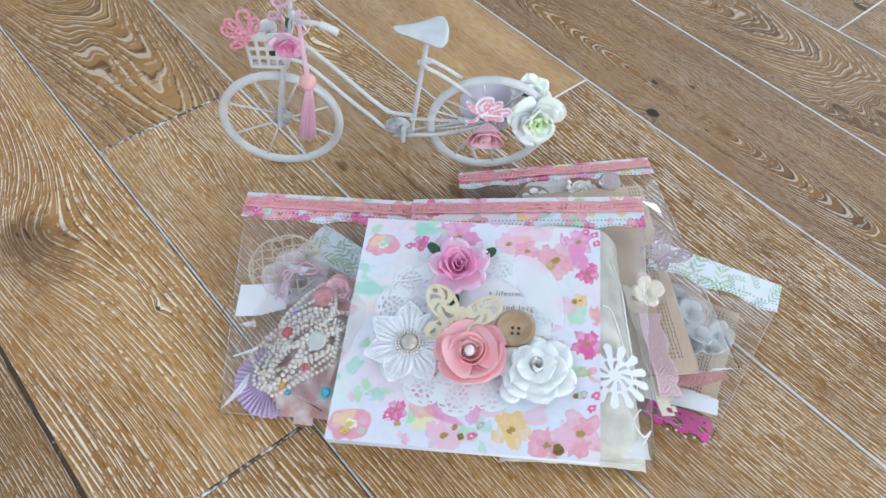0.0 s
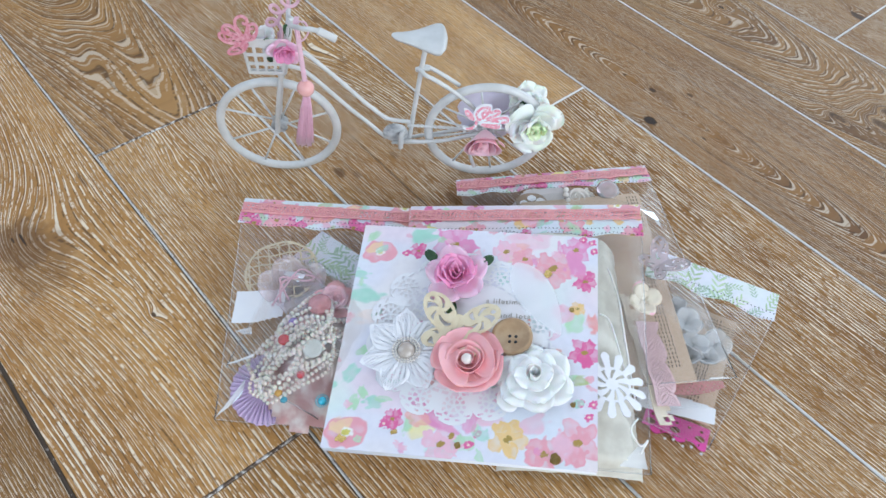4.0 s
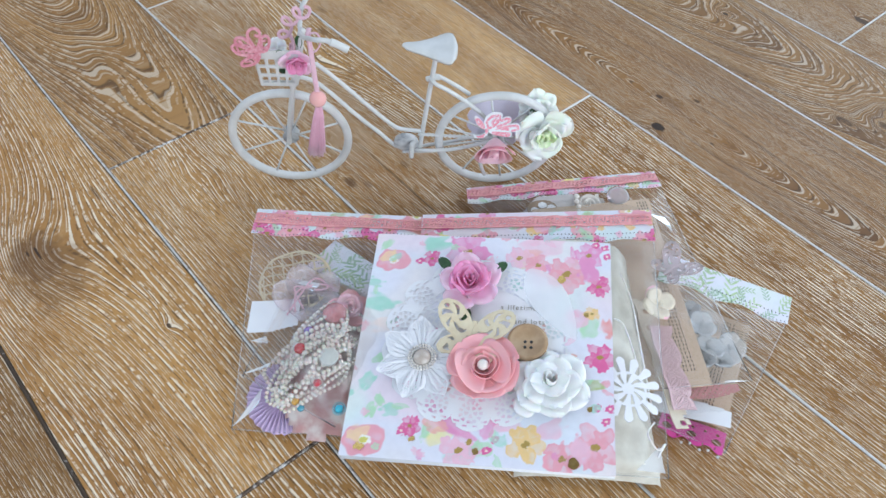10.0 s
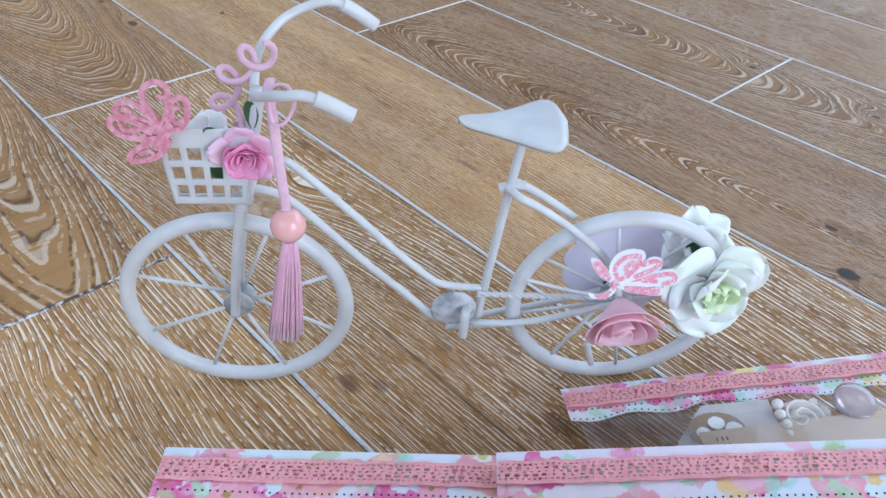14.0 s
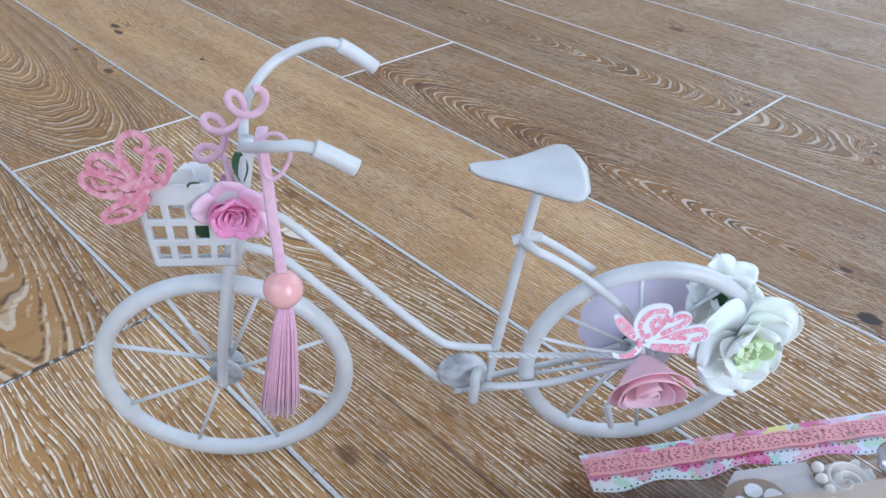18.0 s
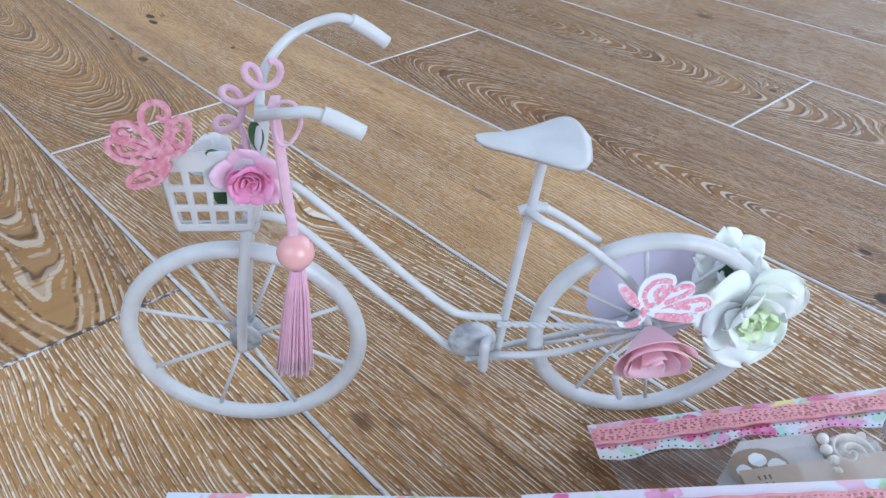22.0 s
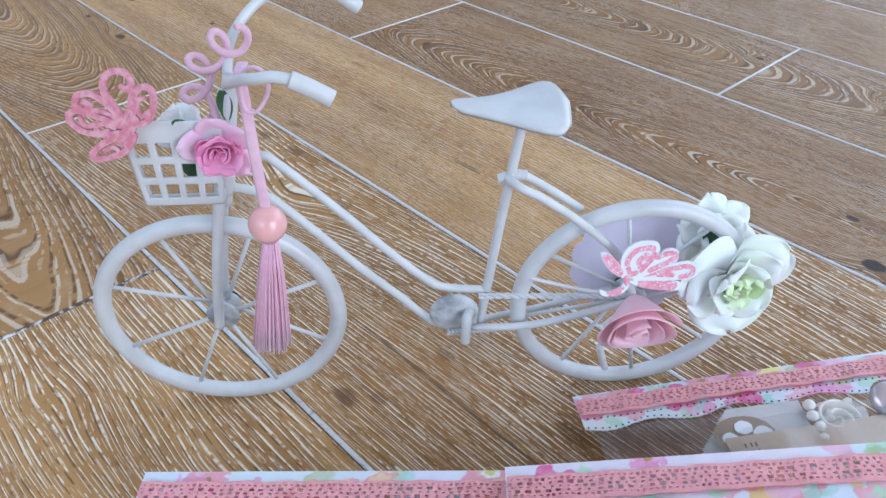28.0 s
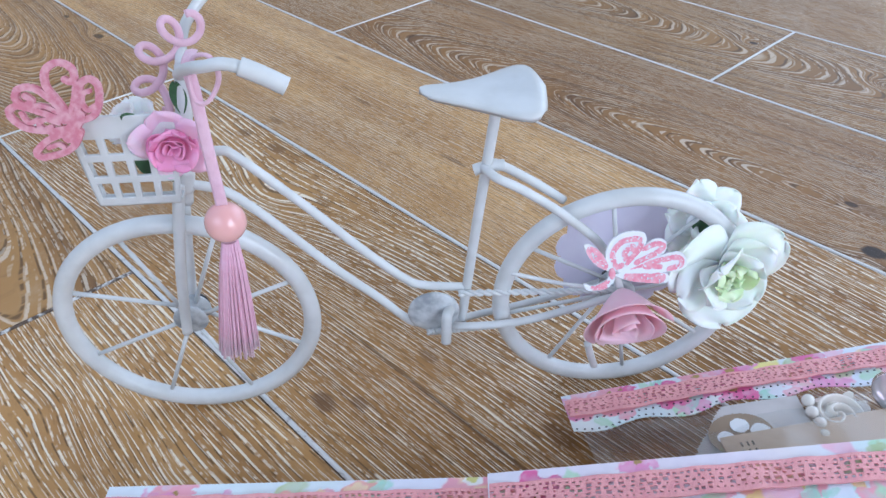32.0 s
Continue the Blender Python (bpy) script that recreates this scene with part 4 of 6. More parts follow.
def painted_butterfly(m, scale, label):
    """A white card butterfly with pink printed scrolls on six solid wings (units of 0.796 mm)."""
    th = thing("cut_out_butterfly", m, label, "butterfly")
    wings = (
        (((-1, 1), (-7, 4), (-11, 9), (-12, 13), (-8, 12), (-3, 7), (0, 2)), (((-3, 3), (-9, 6), (-10, 11), (-6, 9), (-3, 4)), ((-6, 6), (-7, 8)))),
        (((0, 1), (-3, 7), (-1, 14), (5, 18), (12, 18), (14, 15), (12, 9), (7, 4), (1, 1)), (((1, 4), (0, 9), (4, 14), (11, 15), (11, 11), (6, 5), (2, 3)), ((6, 6), (5, 9), (8, 12), (9, 10)))),
        (((2, 1), (8, 6), (13, 12), (18, 15), (22, 14), (22, 10), (18, 7), (7, 2)), (((13, 11), (18, 13), (21, 12), (18, 9), (10, 5)),)),
        (((2, 1), (12, 5), (25, 9), (30, 8), (31, 3), (26, 1), (12, 0)), (((8, 3), (17, 5), (27, 7), (29, 4), (24, 2)), ((14, 3), (20, 3)))),
        (((2, 0), (12, 1), (23, 0), (23, -4), (15, -4), (7, -3), (2, -1)), (((6, -1), (14, -1), (21, -1), (20, -3), (12, -3), (6, -2)),)),
        (((0, 0), (-3, -3), (-8, -5), (-12, -4), (-10, -7), (-3, -6.5), (1, -3)), (((-2, -3), (-8, -5.5), (-3, -5.5)),)),
    )
    for k, (edge, lines) in enumerate(wings):
        wg = cut_wing(th, lambda x, y, e=edge: within_line(x, y, e), scale, WHITEP, 1.6, 0.05, 33, 0.32, 0.22 * (k % 3))
        cut_wing(wg, lambda x, y, e=edge, ln=lines: within_line(x, y, e) & np.any([stroke(x, y, q, 1.15) for q in ln], axis=0) & (vnoise(x * 1.6, y * 1.6, 3) > 0.22), scale, PINKPRINT, 0.0, 0.05, 33, 0.28, 0.22 * (k % 3) + 0.25, "printed_scroll", "pink printed scroll")
    part("body", mesh_of(*moved(ball_data(1.9 * scale, 14, 8), Matrix.Diagonal((0.8, 1.5, 0.5, 1)))), PINKPRINT, th)
    return th


# ---- printed papers ----
TEAL, SAGE, OLIVE = (0.42, 0.74, 0.62), (0.50, 0.76, 0.52), (0.50, 0.58, 0.28)
PEACH, SALMON, HOT = (0.90, 0.44, 0.38), (0.88, 0.40, 0.47), (0.80, 0.15, 0.36)
ORCHID, BLUSH, AMBER = (0.84, 0.33, 0.56), (0.90, 0.55, 0.66), (0.90, 0.62, 0.28)
YELLOW, CORALI, GOLDI = (0.93, 0.82, 0.30), (0.90, 0.30, 0.26), (0.45, 0.30, 0.08)


class Wash:
    """Watercolour washes laid on a white sheet, in sheet coordinates."""

    def __init__(self, x, y, unit, seed):
        self.x, self.y, self.seed = x, y, seed
        self.rgb = np.empty((len(x), 3))
        base = vnoise(x / unit * 5, y / unit * 5, seed)
        self.rgb[:] = (0.80, 0.80, 0.89)
        for c, s, amt in (((0.78, 0.84, 0.92), 6, 0.7), ((0.90, 0.74, 0.82), 4, 0.7), ((0.70, 0.87, 0.82), 5, 0.65), ((0.93, 0.84, 0.74), 5, 0.4)):
            seed += 1
            m = ramp(vnoise(x / unit * s + 9, y / unit * s, seed), 0.5, 0.9)[:, None] * amt
            self.rgb = self.rgb * (1 - m) + np.array(c) * m
        self.u = unit

    def dab(self, cx, cy, rx, ry, ang, c, strength=0.8, edge=0.25, wob=0.35):
        self.seed += 1
        ca, sa = math.cos(radians(ang)), math.sin(radians(ang))
        near = (np.abs(self.x - cx) < 2 * max(rx, ry)) & (np.abs(self.y - cy) < 2 * max(rx, ry))
        if not near.any():
            return
        x, y = self.x[near] - cx, self.y[near] - cy
        u, v = (x * ca + y * sa) / rx, (-x * sa + y * ca) / ry
        k = 2.2
        w = vnoise(u * k + self.seed * 3.1, v * k + 7.7, self.seed) - 0.5
        q = np.sqrt(u * u + v * v) + wob * 2 * w
        fill = 1 - ramp(q, 1 - edge, 1)
        tone = 0.45 + 0.55 * vnoise(u * 1.6 + self.seed, v * 1.6, self.seed + 1) + 0.35 * ramp(q, 0.55, 0.95)
        m = (fill * np.clip(tone + 0.12, 0, 1.2) * strength * 1.35)[:, None]
        m = np.clip(m, 0, 1)
        self.rgb[near] = self.rgb[near] * (1 - m) + np.array(c) * m

    def bloom(self, cx, cy, r, c, eye=GOLDI, petals=5, turn=0.0, strength=0.8):
        for k in range(petals):
            a = turn + 2 * math.pi * k / petals
            self.dab(cx + 0.52 * r * math.cos(a), cy + 0.52 * r * math.sin(a), 0.56 * r, 0.46 * r, math.degrees(a), c, strength * (0.65 + 0.35 * ((k * 7) % 5) / 4), 0.12)
        if eye is not None:
            self.dab(cx, cy, 0.22 * r, 0.17 * r, 20, eye, 0.95, 0.15)

    def rosette(self, cx, cy, r, c, c2, eye):
        self.dab(cx, cy, 1.05 * r, 0.85 * r, 10, c, 0.75, 0.12, 0.22)
        self.dab(cx - 0.3 * r, cy + 0.3 * r, 0.6 * r, 0.45 * r, 30, c2, 0.7, 0.3)
        self.dab(cx + 0.35 * r, cy - 0.3 * r, 0.55 * r, 0.4 * r, 200, c, 0.7, 0.2)
        self.dab(cx, cy, 0.34 * r, 0.28 * r, 0, (0.95, 0.93, 0.88), 0.8, 0.3)
        self.dab(cx, cy, 0.2 * r, 0.16 * r, 0, eye, 0.9, 0.3)

    def scatter(self, x0, x1, y0, y1, count, size, rg, leaf_only=False):
        for _ in range(count):
            cx, cy, s, k = rg.uniform(x0, x1), rg.uniform(y0, y1), size * rg.uniform(0.6, 1.5), rg.random()
            if leaf_only:
                a = rg.uniform(0, 180)
                g = rg.choice(((0.40, 0.56, 0.30), (0.50, 0.66, 0.36), (0.33, 0.50, 0.34)))
                for j in range(5):
                    o = (j - 2) * 0.55 * s
                    for sd in (-1, 1):
                        b = a + sd * 42
                        self.dab(cx + o * math.cos(radians(a)) + 0.4 * s * math.cos(radians(b)), cy + o * math.sin(radians(a)) + 0.4 * s * math.sin(radians(b)), 0.46 * s, 0.10 * s, b, g, 0.85, 0.3, 0.1)
                continue
            if k < 0.3:
                self.bloom(cx, cy, s, rg.choice((HOT, SALMON, ORCHID)), turn=rg.uniform(0, 6))
            elif k < 0.45:
                self.rosette(cx, cy, s, rg.choice((SALMON, PEACH)), (0.93, 0.70, 0.45), (0.75, 0.70, 0.25))
            elif k < 0.8:
                self.dab(cx, cy, s * 0.8, s * 0.4, rg.uniform(0, 180), rg.choice((TEAL, SAGE, OLIVE)), 0.6)
            else:
                self.dab(cx, cy, s * 0.6, s * 0.5, rg.uniform(0, 180), rg.choice((YELLOW, AMBER, BLUSH)), 0.75)


def framed(o, ax, ay):
    """A pose with its origin at o, x along ax and y as near ay as it goes."""
    x = Vector(ax).normalized()
    z = x.cross(Vector(ay)).normalized()
    y = z.cross(x)
    return Matrix(((x.x, y.x, z.x, o[0]), (x.y, y.y, z.y, o[1]), (x.z, y.z, z.z, o[2]), (0, 0, 0, 1)))


# ---- the square card album ----
W = 0.161
CARD = framed((-0.0083, 0.2002, 0.028), (0.1609, -0.0089, 0.016), (0.0082, 0.159, 0.016))


def on_card(u, v, h=0.0, turn=0.0, tx=0.0, ty=0.0):
    return CARD @ pose(u * W, v * W, h, tx, ty, turn)


def cover_ink(x, y):
    w = Wash(x, y, W, 3)
    d = lambda u, v, rx, ry, a, c, s=0.8: w.dab(u * W, v * W, 1.3 * rx * W, 1.3 * ry * W, a, c, s, 0.4)
    for u, v, r, a, c in ((0.05, 0.95, 0.03, 60, SAGE), (0.26, 0.95, 0.06, 20, TEAL), (0.02, 0.75, 0.035, 0, TEAL), (0.06, 0.65, 0.06, 0, TEAL),
                          (0.06, 0.30, 0.035, 60, TEAL), (0.10, 0.40, 0.03, 20, SAGE), (0.09, 0.18, 0.03, 70, SAGE), (0.12, 0.225, 0.025, 120, SAGE),
                          (0.17, 0.19, 0.035, 10, TEAL), (0.91, 0.58, 0.05, 60, SAGE), (0.94, 0.34, 0.03, 0, OLIVE), (0.31, 0.11, 0.03, 80, SAGE)):
        d(u, v, r, r * 0.62, a, c, 0.75)
    for u, v, r, a, c in ((0.36, 0.10, 0.045, 40, YELLOW), (0.45, 0.04, 0.05, 10, TEAL), (0.52, 0.06, 0.04, 0, SAGE), (0.72, 0.97, 0.08, 20, BLUSH), (0.67, 0.92, 0.04, 0, PEACH),
                          (0.64, 0.875, 0.035, 0, (0.85, 0.60, 0.40)), (0.98, 0.59, 0.035, 90, CORALI), (0.01, 0.54, 0.025, 80, SALMON), (0.86, 0.62, 0.05, 30, BLUSH), (0.10, 0.55, 0.05, 0, (0.93, 0.78, 0.72)),
                          (0.22, 0.30, 0.05, 0, TEAL), (0.77, 0.15, 0.05, 30, BLUSH), (0.60, 0.16, 0.05, 0, BLUSH)):
        d(u, v, r, r * 0.66, a, c, 0.6)
    for u, v, r in ((0.085, 0.865, 0.068), (0.085, 0.065, 0.078)):
        w.rosette(u * W, v * W, r * W, SALMON, (0.94, 0.66, 0.42), (0.72, 0.66, 0.16))
    for u, v, r, c in ((0.40, 0.925, 0.075, ORCHID), (0.25, 0.88, 0.032, HOT), (0.82, 0.83, 0.07, SALMON), (0.95, 0.46, 0.05, HOT), (0.25, 0.13, 0.034, HOT),
                       (0.81, 0.045, 0.06, SALMON), (0.92, 0.65, 0.026, AMBER), (0.68, 0.09, 0.06, AMBER), (0.93, 0.10, 0.07, SALMON), (0.44, 0.05, 0.06, BLUSH), (0.62, 0.90, 0.05, BLUSH), (0.70, 0.87, 0.045, SALMON), (0.95, 0.78, 0.04, HOT), (0.91, 0.93, 0.05, ORCHID)):
        w.bloom(u * W, v * W, 1.2 * r * W, c, turn=u * 9)
    d(0.905, 0.86, 0.035, 0.055, 10, ORCHID, 0.95)
    d(0.88, 0.075, 0.035, 0.055, -10, BLUSH, 0.9)
    d(0.42, 0.145, 0.075, 0.035, -25, ORCHID, 0.75)
    for u, v in ((0.975, 0.97), (0.94, 0.985), (0.94, 0.25), (0.985, 0.25), (0.97, 0.20), (0.57, 0.10), (0.54, 0.055), (0.20, 0.865), (0.22, 0.11), (0.985, 0.93)):
        w.dab(u * W, v * W, 0.019 * W, 0.016 * W, 30, HOT, 0.9, 0.15)
        w.dab(u * W, v * W, 0.006 * W, 0.005 * W, 0, (0.95, 0.8, 0.7), 0.9)
    rg = random.Random(17)
    for _ in range(46):
        a = rg.uniform(0, 6.283)
        w.dab(W * (0.5 + rg.uniform(0.36, 0.68) * math.cos(a)), W * (0.5 + rg.uniform(0.36, 0.68) * math.sin(a)), W * rg.uniform(0.014, 0.035), W * rg.uniform(0.008, 0.02), rg.uniform(0, 180), rg.choice((TEAL, SAGE, BLUSH, SALMON, TEAL, ORCHID)), 0.6)
    for _ in range(40):
        a = rg.uniform(0, 6.283)
        w.dab(W * (0.5 + rg.uniform(0.12, 0.42) * math.cos(a)), W * (0.48 + rg.uniform(0.12, 0.42) * math.sin(a)), W * rg.uniform(0.025, 0.05), W * rg.uniform(0.02, 0.035), rg.uniform(0, 180), rg.choice((BLUSH, BLUSH, ORCHID, PEACH, TEAL)), 0.55)
    for u, v in ((0.475, 0.085), (0.82, 0.84), (0.40, 0.915)):
        w.dab(u * W, v * W, 0.014 * W, 0.010 * W, 40, GOLDI, 0.95, 0.15)
    return w.rgb


album = thing("card_album", CARD, "square handmade card album with watercolour floral cover", "album")
part("front_cover", sheet(0, W, 0, W, 0.00045, thick=0.0006, ink=cover_ink, height=lambda x, y: 0.0006 * np.sin(x / W * 3.1)), PAPER, album)
for k, (dx, dy, dz, tw) in enumerate(((0.001, 0.0018, -0.0030, 0.3), (0.0015, 0.0016, -0.0052, -0.2))):
    pg = part("page", block(W - 0.003, W - 0.003, 0.0005), WHITEP, album)
    pg.matrix_local = pose(W / 2 + dx, W / 2 + dy, dz, 0, 0, tw)
bk = part("back_cover", block(W, W, 0.0008), WHITEP, album)
bk.matrix_local = pose(W / 2, W / 2 + 0.001, -0.0078, 0, 0, 0.2)

# ---- paper doily, vellum and die-cuts on the cover ----


def doily_inside(r0, lobes):
    def f(x, y):
        r, a = np.hypot(x, y) / r0, np.arctan2(y, x)
        on = r < 0.86 + 0.14 * np.abs(np.sin(a * lobes / 2)) ** 0.55
        cell = ((a * lobes / (2 * math.pi)) % 1 - 0.5) * 2 * math.pi / lobes
        dx, dy = cell * 0.80, r - 0.80
        ro, an = np.hypot(dx, dy), np.arctan2(dy, dx)
        hole = (ro < 0.118) & (ro > 0.082) & (np.sin(an * 12) > -0.2)
        hole |= (ro < 0.065) & (ro > 0.025) & (np.sin(an * 5) > -0.2)
        for rr, k, w, d in ((0.945, 4, 0.20, 0.010), (0.905, 3, 0.22, 0.010), (0.675, 3, 0.33, 0.017), (0.625, 2, 0.36, 0.022), (0.575, 4, 0.30, 0.014), (0.535, 3, 0.32, 0.014), (0.49, 2, 0.34, 0.016), (0.45, 3, 0.28, 0.012)):
            c = (a * lobes * k / (2 * math.pi) + (0.5 if k == 2 else 0)) % 1 - 0.5
            hole |= (np.abs(r - rr) < d) & (np.abs(c) < w)
        return on & ~hole
    return f


def doily(m, r0, lobes, label, mat=None, height=None, pierced=True):
    plain_edge = lambda x, y: np.hypot(x, y) / r0 < 0.91 + 0.09 * np.abs(np.sin(np.arctan2(y, x) * lobes / 2)) ** 0.6
    ob = part("paper_doily", sheet(-r0, r0, -r0, r0, 0.00036, doily_inside(r0, lobes) if pierced else plain_edge, height, 0.0002), mat or WHITEP)
    ob.matrix_world = m
    return tagged(ob, label, "doily")


doily(on_card(0.472, 0.502, 0.0010), 0.0610, 14, "white lace paper doily glued on the album cover")
VELLUM = plain("white_vellum", (0.86, 0.85, 0.87), (0.82, 0.80, 0.84), rough=0.4, scale=40)
vel = part("paper_circle", sheet(-0.0345, 0.0345, -0.0345, 0.0345, 0.0007, lambda x, y: np.hypot(x, y) < 0.034, lambda x, y: 0.0003 * np.sin(40 * x)), VELLUM)
vel.matrix_world = on_card(0.520, 0.520, 0.0016, -4)
tagged(vel, "white vellum panel with typewritten words on the cover", "paper panel")
TYPE = plain("grey_brown_ink", (0.26, 0.22, 0.17), rough=0.7)
for word, u, v in (("a lifetime", 0.556, 0.642), ("and lots", 0.612, 0.580)):
    cu = bpy.data.curves.new("printed_words", "FONT")
    cu.body, cu.size, cu.space_character = word, 0.0050, 1.22
    cu.materials.append(TYPE)
    ob = new("printed_words", cu)
    ob.parent = vel
    ob.matrix_world = on_card(u, v, 0.0024, 1)


SHEER = clear_film("sheer_vellum", (0.98, 0.98, 1.0), 0.55, 0.3)


def vellum_leaf(m, ln, w, label):
    """A long leaf of white vellum, a little cupped."""
    ob = part("vellum_leaf", sheet(-w, w, 0, ln, 0.0006, lambda x, y: np.abs(x) < w * np.sin(np.pi * np.clip(y / ln, 0, 1) ** 0.75) ** 0.8, lambda x, y: 0.0010 * np.sin(np.pi * y / ln) - 3 * x * x, 0.0), SHEER)
    ob.visible_shadow = False
    ob.matrix_world = m
    return tagged(ob, label, "paper leaf")


vellum_leaf(on_card(0.665, 0.840, 0.0026, 211), 0.060, 0.0125, "white vellum leaf lying over the paper doily")
FOIL = plain("gold_foil", (0.80, 0.58, 0.24), (0.70, 0.48, 0.16), rough=0.2, metal=1.0, scale=300)
for u, v, r in ((0.072, 0.038, 0.0030), (0.262, 0.080, 0.0020), (0.500, 0.050, 0.0022), (0.855, 0.030, 0.0040), (0.405, 0.895, 0.0026), (0.800, 0.800, 0.0034), (0.900, 0.640, 0.0020), (0.912, 0.240, 0.0020)):
    fo = part("foil_fleck", sheet(-r * 1.5, r * 1.5, -r * 1.5, r * 1.5, r / 9, lambda x, y, r=r, u=u: np.hypot(x, y * 1.3) < r * (0.55 + 0.8 * vnoise(x / r * 1.6 + 9 * u, y / r * 1.6, 7))), FOIL, album, "shiny gold foil fleck")
    fo.matrix_world = on_card(u, v, 0.0011, 70 * u)

mulberry_rose(on_card(0.425, 0.744, 0.004, 0), 0.043, ROSEP, ROSEL, "orchid pink paper rose with green leaves on the album cover", 5, 3)
spiral_rose(on_card(0.507, 0.365, 0.005, 20), 0.0415, CORAL, "coral pink rolled paper rose with a pearl centre", PEARL)
wr = thing("white_paper_rose", on_card(0.762, 0.322, 0.0035, 0), "white glittered paper rose glued on the album cover", "paper flower")
ring_of_petals(wr, IVORY, 6, 0.0240, 0.0240, 0.002, 0.003, 4, 0.0, 15, 40, 0.0007)
ring_of_petals(wr, IVORY, 5, 0.0205, 0.0185, 0.003, 0.003, 10, 0.002, 50, 41, 0.0007)
ring_of_petals(wr, IVORY, 4, 0.0150, 0.0135, 0.003, 0.002, 22, 0.0035, 20, 42, 0.0005)
for k, (px_, py_, a) in enumerate(((-0.0185, -0.004, 75), (-0.0165, -0.0145, 120))):
    side = part("petal", mesh_of(*moved(petal(0.015, 0.014, 0.001, 0.002, 77 + k), pose(px_ + 0.008, py_ + 0.004, -0.0008, 3, 0, a))), CREAMP if k == 0 else IVORY, wr)
    side.modifiers.new("paper", "SOLIDIFY").thickness = 0.0003
part("petal", spiral_petal(0.001, 0.0045, 0.010, 1.6, 0.005, 0.001, 3), IVORY, wr).modifiers.new("paper", "SOLIDIFY").thickness = 0.0003

lf = thing("lace_flower", on_card(0.267, 0.399, 0.0035, 8), "white lace flower with six petals and a stone cabochon", "lace flower")
STONE = plain("beige_agate", (0.50, 0.42, 0.36), (0.66, 0.60, 0.54), rough=0.12, scale=260, coat=0.6)
for k in range(7):
    ln, w = 0.0295, 0.0190

    def ins(x, y, ln=ln, w=w):
        t = (y - 0.006) / (ln - 0.006)
        half = w * 0.5 * np.sin(np.pi * np.clip(t, 0, 1) ** 0.85) ** 0.9
        on = (t > 0) & (t < 1) & (np.abs(x) < half)
        rays = (np.abs(np.sin(np.arctan2(x, y) * 16)) > 0.66) & (t < 0.66 + 0.15 * np.sin(x * 4000))
        net = (np.abs(np.sin(x * 1900 + y * 600)) > 0.86) | (np.abs(np.sin(x * 600 - y * 1900)) > 0.88)
        return on & ((np.abs(x) > half - 0.0013) | (t > 0.90) | rays | net)
    pt = part("petal", sheet(-0.0100, 0.0100, 0.006, ln, 0.0003, ins, lambda x, y: 0.08 * y + 0.0006 * np.sin(x * 700), 0.0004), WHITEP, lf)
    pt.matrix_local = pose(0, 0, 0.0005 * (k % 2), 0, 0, 360 / 7 * k)
part("bead_ring", joined([moved(ball_data(0.0009, 7, 5), Matrix.Translation((r * math.cos(a), r * math.sin(a), 0.0022))) for r, c in ((0.0066, 22), (0.0084, 26)) for a in np.linspace(0, 2 * math.pi, c, endpoint=False)]), PEARL, lf)
part("cabochon", lathe([(0.0056, 0.0), (0.0056, 0.002), (0.0046, 0.0042), (0.0026, 0.0055), (0.0003, 0.0058)], 24), STONE, lf, "beige stone cabochon")
butterfly(on_card(0.450, 0.494, 0.008, -12, 8, -4), 0.0250, WOODCUT, "pale filigree wooden butterfly on the album cover", 0.001, 0.12)

btn = thing("wooden_button", on_card(0.670, 0.488, 0.0045), "round brown wooden button with four holes", "button")
part("disc", lathe([(0.0003, 0.0), (0.0118, 0.0), (0.0128, 0.0010), (0.0128, 0.0026), (0.0118, 0.0036), (0.0102, 0.0034), (0.0092, 0.0022), (0.0003, 0.0020)], 36), BUTTON, btn)
# Dark discs on the face stand in for the shade inside the holes.
for sx, sy in ((-1, -1), (1, -1), (-1, 1), (1, 1)):
    h = part("hole", lathe([(0.0002, 0.0), (0.0010, 0.0), (0.0010, 0.00035), (0.0002, 0.00035)], 12), DARK, btn)
    h.matrix_local = pose(0.0019 * sx + 0.0005, 0.0019 * sy - 0.002, 0.0020)

# ---- pouch headers: folded floral paper with crochet lace and stitched dots ----


def lace_inside(L, w):
    """Crochet: cords along both edges, rows of short slits between them."""
    def f(x, y):
        v = y / w
        hole = np.zeros(x.shape, bool)
        for k, (row, half, pitch, duty) in enumerate(((0.20, 0.035, 0.0021, 0.5), (0.36, 0.05, 0.0034, 0.55), (0.52, 0.04, 0.0027, 0.5), (0.67, 0.05, 0.0034, 0.55), (0.83, 0.035, 0.0021, 0.5))):
            c = (x / pitch + 0.37 * k) % 1.0
            big = vnoise(x / 0.004 + 13 * k, x * 0 + k, 5)
            hole |= (np.abs(v - row) < half * (0.6 + big)) & (np.abs(c - 0.5) < duty * 0.5 * (0.35 + big))
        return ~hole
    return f


